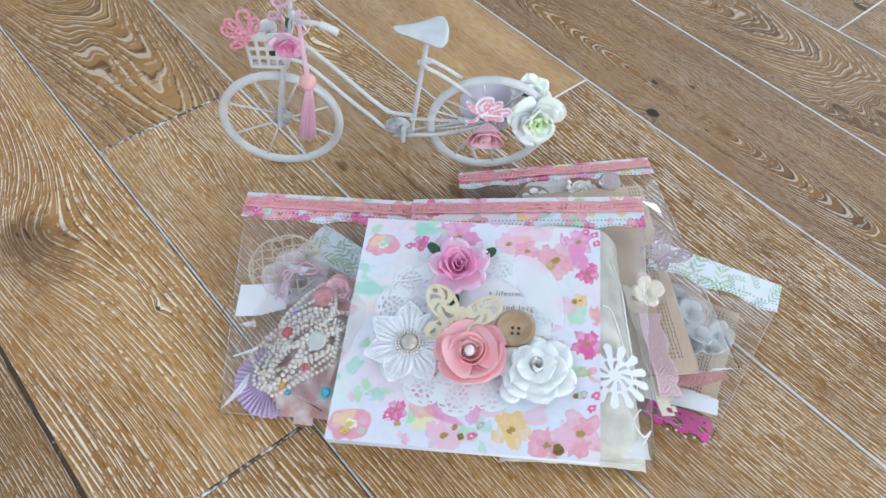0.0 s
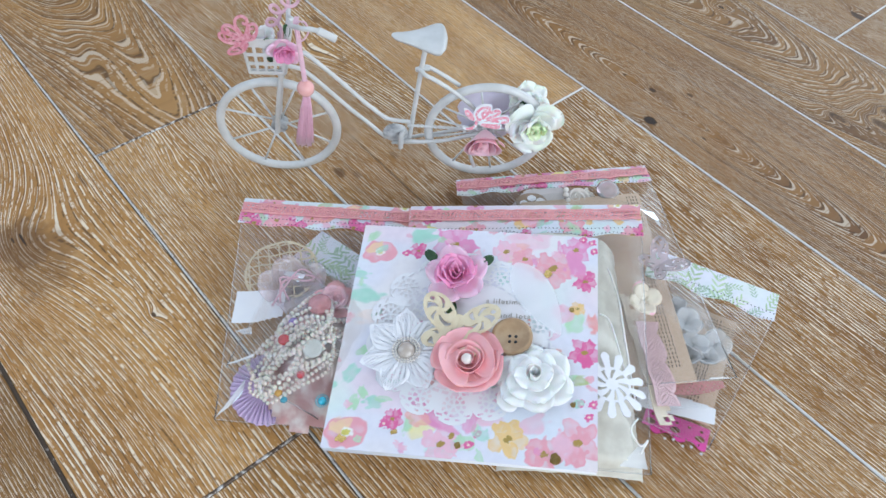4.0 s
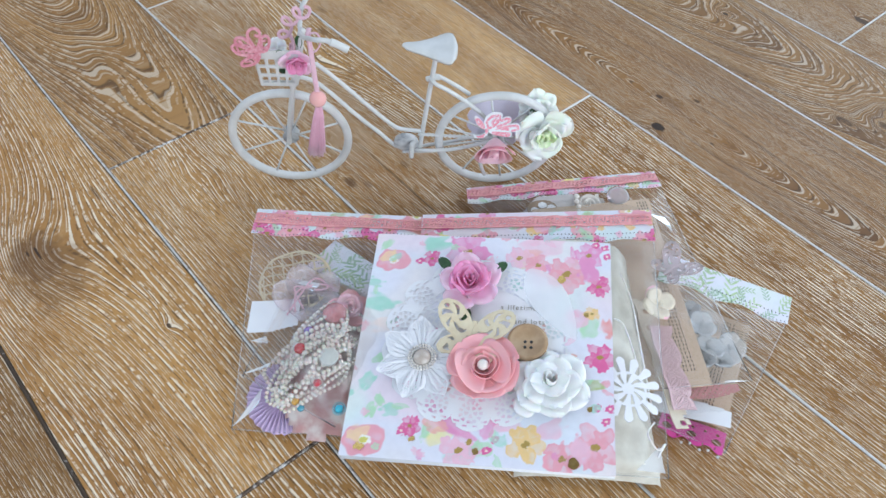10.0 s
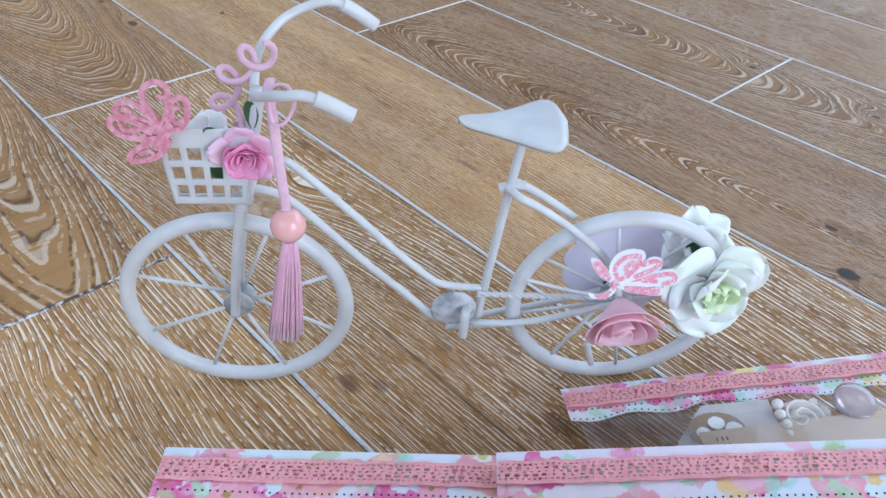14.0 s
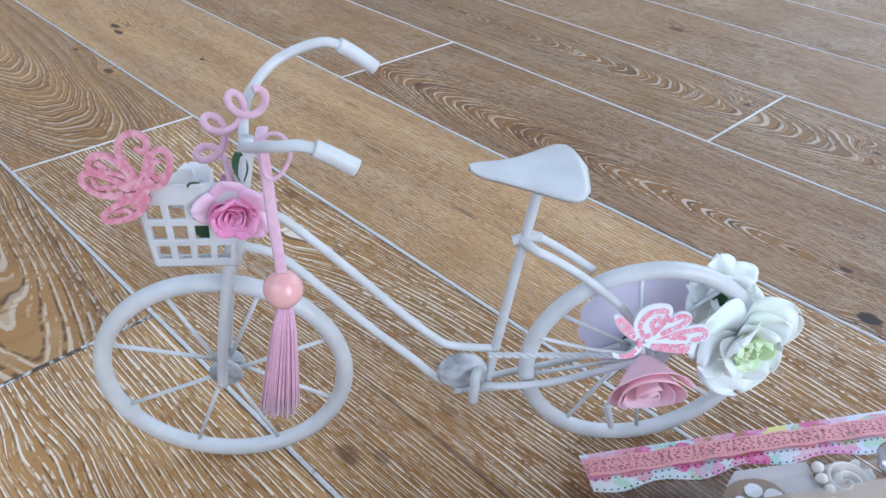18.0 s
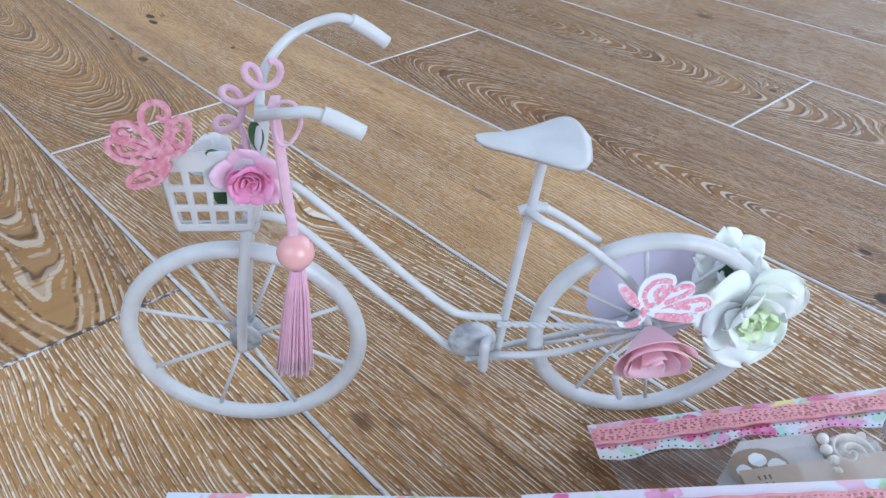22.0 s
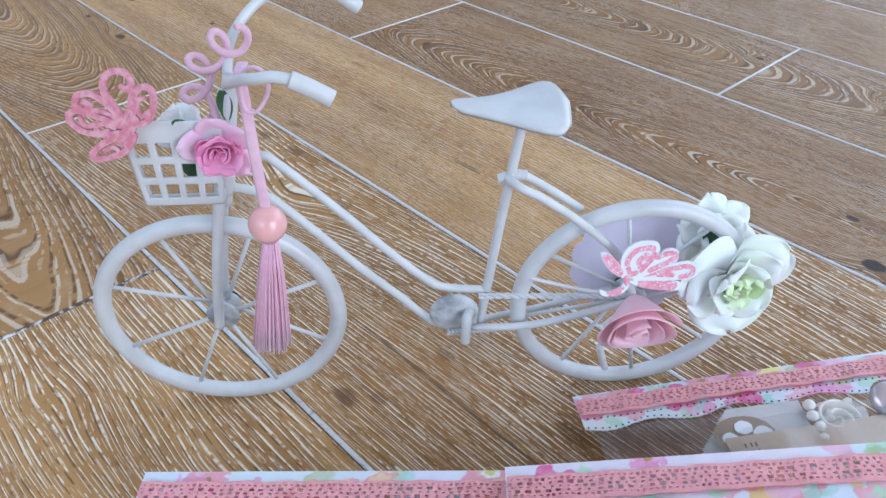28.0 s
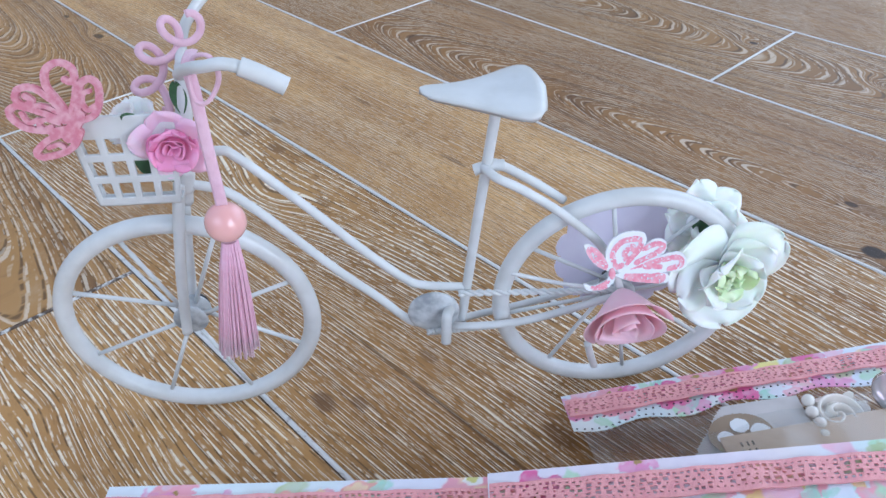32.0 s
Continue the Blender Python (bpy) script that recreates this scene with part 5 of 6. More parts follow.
def header(name, tl, tr, bl, width, label, lace=True, leaves=False, seed=0, scallop=0.003, waves=4.5, bend=0.0):
    """A paper header: tl, tr, bl corners; wavy lower edge, two rows of stitched dots, lace along the top."""
    L = (Vector(tr) - Vector(tl)).length
    m = framed(tl, Vector(tr) - Vector(tl), Vector(tl) - Vector(bl))
    th = thing(name, m, label, "pouch header", "pouch headers")
    rg = random.Random(seed)
    low = lambda x: -width + scallop * 0.5 * (1 + np.sin(x / L * waves * 2 * np.pi + seed)) * (1 - 0.3 * np.sin(x * 31 + seed))
    bendf = lambda x, y: bend * np.sin(x / L * np.pi) + 0.0006 * np.sin(x * 70 + seed) * (-y / width)

    def ink(x, y):
        w = Wash(x, y, 0.12, 11 + seed)
        w.scatter(0, L, -width, 0, 20 if leaves else 52, 0.0062 if leaves else 0.0066, rg, leaves)
        return w.rgb
    part("paper", sheet(0, L, -width, 0, 0.0005, lambda x, y: y > low(x), bendf, 0.0004, ink), PAPER, th)
    dots = []
    for row in (0.0012, 0.0052):
        for k in range(int(L / 0.0027)):
            x = 0.0015 + k * 0.0027 + (0.001 if row > 0.002 else 0)
            if x > L - 0.001:
                continue
            y = float(low(np.array(x))) + row if row < 0.002 else -width + 0.0078
            z = float(bendf(np.array(x), np.array(y)))
            dots.append(moved(lathe_data([(0.00045, 0.0), (0.00045, 0.00012), (0.0001, 0.00012)], 6), Matrix.Translation((x, y, z + 0.00002))))
    part("stitching", joined(dots), INK, th)["kind"] = "stuff"
    if lace:
        lw = 0.0100
        ins = lace_inside(L, lw)
        ob = part("lace_trim", sheet(0.0005, L - 0.0005, -0.0150, -0.0150 + lw, 0.00028, lambda x, y: ins(x, y + 0.0150), lambda x, y: bendf(x, y) + 0.0012 + 0.0003 * np.sin(x * 400), 0.0005), LACE, th, "coral crochet lace trim")
    return th


header("pouch_header", (-0.0978, 0.396, 0.022), (0.068, 0.3985, 0.0235), (-0.0939, 0.3691, 0.022), 0.0265, "floral paper pouch header with coral crochet lace", seed=1)
header("pouch_header", (0.028, 0.396, 0.0275), (0.1942, 0.3952, 0.050), (0.0285, 0.366, 0.0275), 0.0300, "floral paper pouch header with coral crochet lace lying uppermost", seed=2)
header("pouch_header", (0.0604, 0.449, 0.005), (0.2123, 0.4658, 0.022), (0.0655, 0.4255, 0.011), 0.0240, "floral paper pouch header with coral crochet lace on the floor", seed=3)
header("pouch_header", (0.2066, 0.3718, 0.030), (0.2944, 0.3421, 0.025), (0.1980, 0.3465, 0.028), 0.0250, "white paper pouch header printed with green sprigs", lace=False, leaves=True, seed=4, waves=2.5)
header("pouch_header", (-0.0355, 0.3721, 0.0195), (0.0450, 0.3185, 0.0195), (-0.0539, 0.3467, 0.0195), 0.0313, "white paper pouch header printed with green sprigs", lace=False, leaves=True, seed=5, waves=1.2)

# ---- decorations on the bicycle ----
mulberry_rose(Matrix.Translation((-0.0640, 0.4395, 0.1285)) @ pose(0, 0, 0, 96, 0, 8), 0.0240, ROSEP, ROSEL, "orchid pink paper rose tied to the basket", 9, 1)
cone_rose(framed((0.0795, 0.4560, 0.0545), (0.985, 0.02, 0.17), (-0.15, -0.35, 0.92)), 0.0125, SHELL, "shell pink rolled paper rose on the rear wheel")
bt = thing("tassel", Matrix.Identity(4), "pink thread tassel with a round bead hanging from the handlebar", "tassel")
TX, TY = -0.0477, 0.4200
part("bead", mesh_of(*moved(ball_data(0.0060, 22, 14), Matrix.Translation((TX, TY, 0.1125)))), BEADP, bt, "glossy pink round bead")
rg = random.Random(8)
strands = []
for k in range(330):
    a, q = rg.uniform(0, 6.283), math.sqrt(rg.random())
    x0, y0, x1, y1 = 0.0022 * q * math.cos(a), 0.0022 * q * math.sin(a), 0.0066 * q * math.cos(a), 0.0062 * q * math.sin(a)
    zl = 0.058 + rg.uniform(-0.002, 0.003)
    line = [Vector((TX + x0 + (x1 - x0) * t ** 0.7 - 0.0065 * t, TY + y0 + (y1 - y0) * t ** 0.7 + 0.005 * t, 0.106 + (zl - 0.106) * t)) for t in (0, 0.25, 0.5, 0.75, 1)]
    strands.append(tube_data(line, 0.00027, 4))
part("fringe", joined(strands), TASSEL, bt)
part("ribbon", tube([(-0.0525, 0.437, 0.157), (-0.0520, 0.430, 0.156), (-0.0508, 0.4275, 0.149), (-0.0495, 0.424, 0.135), (TX, TY, 0.118)], 0.0017, 8, 8, flat=0.3), PINKFELT, bt)
part("ribbon_loop", tube([(-0.0515, 0.428, 0.1535), (-0.0500, 0.430, 0.1580), (-0.0455, 0.429, 0.1585), (-0.0435, 0.427, 0.1535), (-0.0470, 0.426, 0.1475), (-0.0505, 0.426, 0.1475)], 0.0010, 8, 8, True, 0.6), PINKFELT, bt)
curl = []
spine = smooth_line([(-0.0670, 0.452, 0.1310), (-0.0735, 0.454, 0.1360), (-0.0735, 0.456, 0.1430), (-0.0690, 0.457, 0.1500), (-0.0625, 0.457, 0.1550), (-0.0575, 0.456, 0.1560)], 24)
for i, c in enumerate(spine):
    along = (spine[min(i + 1, len(spine) - 1)] - spine[max(i - 1, 0)]).normalized()
    across = Vector((along.z, 0, -along.x))
    a = 2 * math.pi * 4.2 * i / (len(spine) - 1) + 2.0
    curl.append(c + across * (0.0044 * math.cos(a)) + (Vector((0, 0.55, 0)) + along * 0.75) * (0.0044 * math.sin(a)))
part("curled_cord", mesh_of(*tube_data(curl, 0.0012, 8)), PINKFELT, bt, "pink cord wound in a coil round the handlebar")
filigree_butterfly(framed((-0.0870, 0.4325, 0.1388), (1, 0.05, 0), (0.0, 0.25, 0.97)), 0.000665, "pink whitewashed wooden butterfly on the basket rim")
painted_butterfly(framed((0.0715, 0.4425, 0.0735), (1, 0.02, 0), (0.0, 0.42, 0.90)), 0.000796, "pink and white wooden butterfly on the rear wheel")
doily(Matrix.Translation((0.0830, 0.4745, 0.0575)) @ pose(0, 0, 0, 86, 0, 4), 0.0265, 14, "lilac scalloped paper doily behind the rear wheel", PALELILAC, pierced=False)
sr = thing("silk_rose", Matrix.Translation((0.1150, 0.4600, 0.0630)) @ pose(0, 0, 0, 88, 0, 10), "white silk rose with lime green heart", "flower")
ring_of_petals(sr, SILK, 3, 0.030, 0.0235, 0.004, 0.004, 14, 0.0, -60, 60, 0.0016)
ring_of_petals(sr, SILK, 2, 0.025, 0.0200, 0.005, 0.003, 16, 0.001, 120, 66, 0.0014)
ring_of_petals(sr, SILK, 4, 0.021, 0.0165, 0.006, 0.003, 34, 0.002, 45, 61, 0.0012)
ring_of_petals(sr, LIME, 4, 0.0135, 0.0125, 0.004, 0.002, 48, 0.002, 5, 62, 0.0012)
ring_of_petals(sr, LIME, 4, 0.0085, 0.0095, 0.003, 0.001, 62, 0.003, 50, 65, 0.0010)
sr2 = thing("silk_rose", Matrix.Translation((0.1100, 0.4735, 0.0730)) @ pose(0, 0, 0, 66, 0, 10), "white silk rose tucked behind the wheel rim", "flower")
ring_of_petals(sr2, SILK, 6, 0.0165, 0.0175, 0.005, 0.004, 8, 0.0, 10, 63, 0.0012)
ring_of_petals(sr2, SILK, 4, 0.0120, 0.0120, 0.004, 0.003, 30, 0.003, 40, 64, 0.0012)
leaf(sr2, sr2.matrix_world.inverted() @ pose(0.1075, 0.4655, 0.0725, 80, 0, 14), 0.011, 0.008)
wb = thing("white_paper_rose", Matrix.Translation((-0.0800, 0.4520, 0.1270)) @ pose(0, 0, 0, 30, -20, 0), "small white paper rose with a green leaf in the basket", "paper flower")
ring_of_petals(wb, IVORY, 5, 0.012, 0.0095, 0.003, 0.002, 14, 0.0, 0, 140)
ring_of_petals(wb, IVORY, 3, 0.009, 0.0065, 0.003, 0.001, 36, 0.002, 30, 141)
for m, ln, w in ((pose(-0.0750, 0.4440, 0.1310, -90, 0, 8), 0.019, 0.011), (pose(-0.0720, 0.4450, 0.1240, -88, 0, -14), 0.014, 0.009), (pose(-0.0632, 0.4480, 0.1330, 88, 0, 0), 0.010, 0.005)):
    leaf(wb, wb.matrix_world.inverted() @ m, ln, w)

# ---- what the clear pouches hold ----


def film(name, tl, tr, br, bl, label, bulge=0.006, crumple=0.0016, seed=0, nx=36, ny=36, parent=None):
    """A clear film pouch front: a crumpled sheet between four corners, bulged over what it holds."""
    c = [Vector(p) for p in (tl, tr, br, bl)]
    v, f = [], []
    for j in range(ny + 1):
        for i in range(nx + 1):
            a, b = i / nx, j / ny
            p = (c[0] * (1 - a) + c[1] * a) * (1 - b) + (c[3] * (1 - a) + c[2] * a) * b
            k = (16 * a * (1 - a) * b * (1 - b)) ** 0.6
            q = Vector((p.x * 38, p.y * 38, seed * 3.1))
            ridge = abs(noise.noise(q)) + 0.5 * abs(noise.noise(q * 2.7))
            v.append(p + Vector((0, 0, bulge * k + crumple * (ridge - 0.2) * (0.25 + k))))
    for j in range(ny):
        for i in range(nx):
            o = j * (nx + 1) + i
            f.append((o, o + nx + 1, o + nx + 2, o + 1))
    ob = part(name, mesh_of(v, f), FILM, parent)
    ob.visible_shadow = False
    return tagged(ob, label, "plastic pouch", "clear pouches") if parent is None else ob


SEAM = clear_film("welded_seam", (0.97, 0.98, 0.99), 0.12, 0.5)
# Strong haze puts the bright reflections of film folds into the colour.
WHF = clear_film("film_fold_glint", (0.92, 0.96, 1.0), 0.62, 0.8)


def pouch(tl, tr, br, bl, label, bulge, crumple, seed, seams="lbr", fold_glints=()):
    """A clear pouch: film front, welded seams and a few folds with milky painted glints (three corners each)."""
    th = thing("clear_pouch", Matrix.Identity(4), label, "plastic pouch", "clear pouches")
    film("film", tl, tr, br, bl, "", bulge, crumple, seed, parent=th)
    for k, (a, b) in {"l": (tl, bl), "b": (bl, br), "r": (tr, br)}.items():
        if k in seams:
            a, b = Vector(a), Vector(b)
            pts = [a.lerp(b, t / 6) + Vector((0, 0, 0.0006 + crumple * 0.5 * noise.noise(Vector((seed, t * 1.3, 2))))) for t in range(7)]
            part("seam", mesh_of(*tube_data(pts, 0.0004, 6, flat=0.3)), SEAM, th).visible_shadow = False
    for c in fold_glints:
        p = [Vector(q) for q in c]
        v, f = [], []
        for i in range(9):
            for j in range(9):
                u, w = i / 8, j / 8
                q = p[0] * (1 - u) + (p[1] * (1 - w) + p[2] * w) * u
                v.append(q + Vector((0, 0, 0.0006 * math.sin(7 * w * u + seed))))
        for i in range(8):
            for j in range(8):
                o = i * 9 + j
                f.append((o, o + 9, o + 10, o + 1))
        part("fold_glint", mesh_of(v, f), WHF, th, "folded film patch, its glint put in as milky white").visible_shadow = False
    return th


pouch((-0.0950, 0.3710, 0.0212), (0.060, 0.3720, 0.0225), (0.070, 0.222, 0.006), (-0.0805, 0.2233, 0.004), "clear film pouch with a lilac paper fan", 0.006, 0.003, 1, "lb",
      (((-0.0803, 0.2233, 0.0060), (-0.0655, 0.2500, 0.0120), (-0.0660, 0.2385, 0.0100)), ((-0.0780, 0.2790, 0.0205), (-0.0680, 0.2830, 0.0215), (-0.0660, 0.2770, 0.0215))))
pouch((-0.0560, 0.3480, 0.0195), (0.030, 0.3000, 0.0200), (-0.0135, 0.2217, 0.0200), (-0.0800, 0.2574, 0.0120), "clear film pouch full of pearl strands", 0.030, 0.004, 2, "lb",
      (((-0.0795, 0.2574, 0.0150), (-0.0610, 0.2620, 0.0230), (-0.0630, 0.2580, 0.0225)), ((-0.0600, 0.3300, 0.0240), (-0.0380, 0.3230, 0.0300), (-0.0420, 0.3160, 0.0300))))
pouch((0.060, 0.372, 0.030), (0.1925, 0.3640, 0.0500), (0.1905, 0.2045, 0.0160), (0.090, 0.2050, 0.0150), "clear film pouch with ivory organza", 0.010, 0.003, 3, "rb",
      (((0.1700, 0.2060, 0.0220), (0.1880, 0.2060, 0.0200), (0.1840, 0.2200, 0.0270)),))
pouch((0.0655, 0.4270, 0.0100), (0.2150, 0.4490, 0.0210), (0.2470, 0.2660, 0.0340), (0.100, 0.2500, 0.0150), "clear film pouch with kraft card and trims", 0.012, 0.003, 4, "rb",
      (((0.1950, 0.3960, 0.0460), (0.2060, 0.3950, 0.0440), (0.2110, 0.3820, 0.0420)), ((0.2470, 0.2660, 0.0345), (0.2300, 0.2640, 0.0335), (0.2300, 0.2655, 0.0335))))
pouch((0.2000, 0.3480, 0.0270), (0.2850, 0.3200, 0.0235), (0.2330, 0.2300, 0.0030), (0.1600, 0.2600, 0.0050), "clear film pouch with a kraft card", 0.008, 0.003, 5, "rb")

# lilac pleated fan
fan = thing("pleated_paper_fan", Matrix.Translation((-0.0505, 0.2465, 0.0055)) @ pose(0, 0, 0, 8, 0, 0), "lilac pleated paper fan rosette inside a pouch", "paper fan")
fv, ff = [], []
PLE = 44
for k in range(PLE * 2):
    a = math.pi * k / PLE
    up = 0.0022 if k % 2 else 0.0
    for r, zz in ((0.003, 0.004), (0.014, 0.0026), (0.0235, 0.0012), (0.0250 if k % 4 < 2 else 0.0241, 0.0008)):
        fv.append((r * math.cos(a), r * math.sin(a), zz + up))
for k in range(PLE * 2):
    for j in range(3):
        a, b = k * 4 + j, ((k + 1) % (PLE * 2)) * 4 + j
        ff.append((a, b, b + 1, a + 1))
part("pleats", mesh_of(fv, ff, smooth=False), LILACP, fan).modifiers.new("paper", "SOLIDIFY").thickness = 0.0003
part("eyelet", mesh_of(*moved(ball_data(0.0018, 12, 8), Matrix.Translation((0, 0, 0.0055)))), PINKFELT, fan)

# White strip inside the pouch, its lower edge cut at a slant.
wps = part("white_strip", sheet(-0.017, 0.017, -0.013, 0.013, 0.001, lambda x, y: y > -0.013 + 0.25 * np.maximum(x, 0), lambda x, y: 0.0008 * np.sin(x * 120)), WHITEP)
wps.matrix_world = pose(-0.0665, 0.3000, 0.0215, 0, -3, 4)
tagged(wps, "white strip inside a clear pouch", "paper strip")

# pearl strands and gems
STRAND = plain("ivory_bead", (0.80, 0.74, 0.66), (0.76, 0.66, 0.60), rough=0.18, scale=150, coat=0.8, sub=0.2)
heap = lambda x, y: 0.012 + 0.021 * math.exp(-((x + 0.026) / 0.033) ** 2 - ((y - 0.270) / 0.045) ** 2)
rg = random.Random(21)
for s in range(8):
    along = rg.random()
    cx, cy = -0.0310 + rg.uniform(-0.008, 0.010), 0.252 + 0.042 * along
    rx, ry = rg.uniform(0.012, 0.026), rg.uniform(0.014, 0.027)
    ph, tw = rg.uniform(0, 6), rg.uniform(0.3, 1.1)
    pts = []
    for k in range(15):
        a = ph + 2 * math.pi * k / 14 * 1.35
        x = cx + rx * math.cos(a) * (1 + 0.25 * math.sin(2.3 * a)) + rg.uniform(-0.002, 0.002)
        y = cy + ry * math.sin(a + tw) + rg.uniform(-0.002, 0.002)
        pts.append((x, y, heap(x, y) + 0.0015 + 0.0005 * s))
    line = smooth_line(pts, 40)
    balls, run, last = [], 0.0, line[0]
    gap = 0.0035 if s % 3 else 0.0028
    for p in line:
        run += (p - last).length
        last = p
        if run >= gap:
            run = 0.0
            balls.append(moved(ball_data(gap * 0.49, 10, 7), Matrix.Translation(p)))
    st = part("pearl_strand", joined(balls), STRAND)
    tagged(st, "string of small ivory pearls heaped in a pouch", "pearl strand", "pearl strands")

FILL = plain("pink_tissue", (0.56, 0.30, 0.29), (0.76, 0.68, 0.64), rough=0.7, scale=75, bump=0.3)
hv, hf = [], []
for j in range(25):
    for i in range(21):
        x, y = -0.060 + 0.062 * i / 20, 0.212 + 0.110 * j / 24
        e = ((x + 0.026) / 0.032) ** 2 + ((y - 0.266) / 0.05) ** 2
        hv.append((x, y, max(heap(x, y) * (1.0 - 0.25 * e) - 0.0035 + 0.002 * noise.noise(Vector((x * 160, y * 160, 0))), 0.004)))
for j in range(24):
    for i in range(20):
        o = j * 21 + i
        hf.append((o, o + 1, o + 22, o + 21))
keepf = [q for q in hf if all(((hv[i][0] + 0.026) / 0.032) ** 2 + ((hv[i][1] - 0.266) / 0.05) ** 2 < 1.05 for i in q)]
tis = part("tissue_filling", mesh_of(hv, keepf), FILL)
tis.modifiers.new("paper", "SOLIDIFY").thickness = 0.0004
tagged(tis, "crumpled pink tissue and petals under pearl strands", "paper filling")


def gem(x, y, z, r, mat, label, flat=0.6):
    ob = part("gem", lathe([(r * 0.2, 0.0), (r * 0.95, 0.0), (r, r * 0.25), (r * 0.8, r * flat), (r * 0.45, r * flat * 1.35), (0.0002, r * flat * 1.45)], 10), mat)
    ob.matrix_world = pose(x, y, z, 6, -8, 20)
    return tagged(ob, label, "gem")


def shiny(name, c):
    return plain(name, c, tuple(v * 0.7 for v in c), rough=0.12, scale=300, coat=0.8)


gem(-0.0220, 0.2610, 0.0365, 0.0066, plain("milk_glass", (0.74, 0.76, 0.72), rough=0.3), "round milky white cabochon among pearls", 0.3)
gem(-0.0420, 0.2680, 0.0330, 0.0040, shiny("ruby_plastic", (0.62, 0.05, 0.06)), "faceted red gem among pearls")
gem(-0.0390, 0.2830, 0.0310, 0.0034, shiny("violet_plastic", (0.30, 0.18, 0.52)), "faceted violet gem among pearls")
gem(-0.0270, 0.2440, 0.0330, 0.0028, shiny("ruby_bead", (0.60, 0.06, 0.08)), "small red gem among pearls")
gem(-0.0240, 0.2980, 0.0310, 0.0080, shiny("rose_plastic", (0.66, 0.24, 0.25)), "rose pink resin oval among pearls", 0.3)
gem(-0.0400, 0.2350, 0.0240, 0.0026, shiny("amber_plastic", (0.70, 0.38, 0.08)), "small amber gem among pearls")
gem(-0.0360, 0.2310, 0.0235, 0.0024, shiny("teal_plastic", (0.06, 0.34, 0.46)), "small teal gem among pearls")
turq = gem(-0.0118, 0.2305, 0.0270, 0.0030, shiny("turquoise_plastic", (0.03, 0.48, 0.66)), "round turquoise gem ringed with tiny beads")
part("bead_rim", joined([moved(ball_data(0.0007, 7, 5), Matrix.Translation((0.0038 * math.cos(a), 0.0038 * math.sin(a), 0.0008))) for a in np.linspace(0, 6.283, 16, endpoint=False)]), shiny("aqua_bead", (0.25, 0.62, 0.74)), turq)

# cream lattice die-cut and a pale pink shell of tulle
lat = part("lattice_die_cut", sheet(-0.026, 0.026, -0.026, 0.026, 0.0004, lambda x, y: (np.hypot(x, y) < 0.026) & ((np.hypot(x, y) > 0.0243) | (np.abs(np.sin(x * 420 + 40 * y)) < 0.22) | (np.abs(np.sin(y * 420 - 30 * x)) < 0.22)), lambda x, y: 0.0006 * np.sin(x * 300), 0.0004), plain("cream_card", (0.80, 0.68, 0.48), rough=0.7))
lat.matrix_world = pose(-0.0580, 0.3320, 0.0200, 3, -5, 10)
tagged(lat, "round cream lattice die-cut in a pouch", "die-cut")
TULLE = clear_film("pale_tulle", (0.99, 0.93, 0.95), 0.20, 0.25)
tul = thing("tulle_bow", pose(-0.0450, 0.3180, 0.0165, 10, 0, 30), "translucent pale pink tulle bow in a pouch", "bow")
ring_of_petals(tul, TULLE, 5, 0.024, 0.026, 0.010, 0.004, 20, 0.0, 0, 70, 0.002, "loop")
for k in range(3):
    cd = part("cord", tube([(-0.020 + 0.006 * k, -0.008, 0.008), (-0.008, 0.004 * k, 0.012), (0.008, 0.010 - 0.005 * k, 0.010), (0.018, -0.004 + 0.004 * k, 0.006)], 0.0007, 6, 6), PINKFELT, tul)
mulberry_rose(pose(-0.0160, 0.3080, 0.0220, 10, 0, 0), 0.030, SHELL, CORAL, "coral paper rose half hidden in a pouch", 31, 0)
# ivory organza bundle with a lace motif
ov, of = [], []
NXO, NYO = 26, 60
for j in range(NYO + 1):
    t = j / NYO
    y = 0.2045 + 0.1610 * t
    x0, x1 = 0.098, 0.1895 - 0.007 * t
    top = (0.022 + 0.017 * min(t * 2.2, 1.0) + 0.003 * t) * min(1.0, (t / 0.05) ** 0.5 + 0.25)
    for i in range(NXO + 1):
        u = 2 * i / NXO - 1
        sec = (1 - abs(u) ** 3.2) ** 0.5
        wr_ = 0.0011 * noise.noise(Vector((i * 0.5, t * 5, 3))) + 0.0007 * noise.noise(Vector((i * 0.2, t * 22, 7)))
        ov.append((x0 + (x1 - x0) * (u + 1) / 2 + wr_, y, 0.003 + top * sec + wr_ * 1.5))
for j in range(NYO):
    for i in range(NXO):
        o = j * (NXO + 1) + i
        of.append((o, o + 1, o + NXO + 2, o + NXO + 1))
org = part("organza_ribbon", mesh_of(ov, of), ORGANZA)
tagged(org, "rolled bundle of shiny ivory organza ribbon in a pouch", "ribbon")


def motif(x, y):
    r, a = np.hypot(x, y), np.arctan2(y, x)
    fing = (np.sin(a * 13) > -0.25) | (r < 0.012)
    on = (r < 0.0205 + 0.0018 * np.sin(a * 13)) & fing
    hole = (r > 0.004) & (r < 0.0105) & (np.sin(a * 9 + r * 300) > 0.35)
    return on & ~hole


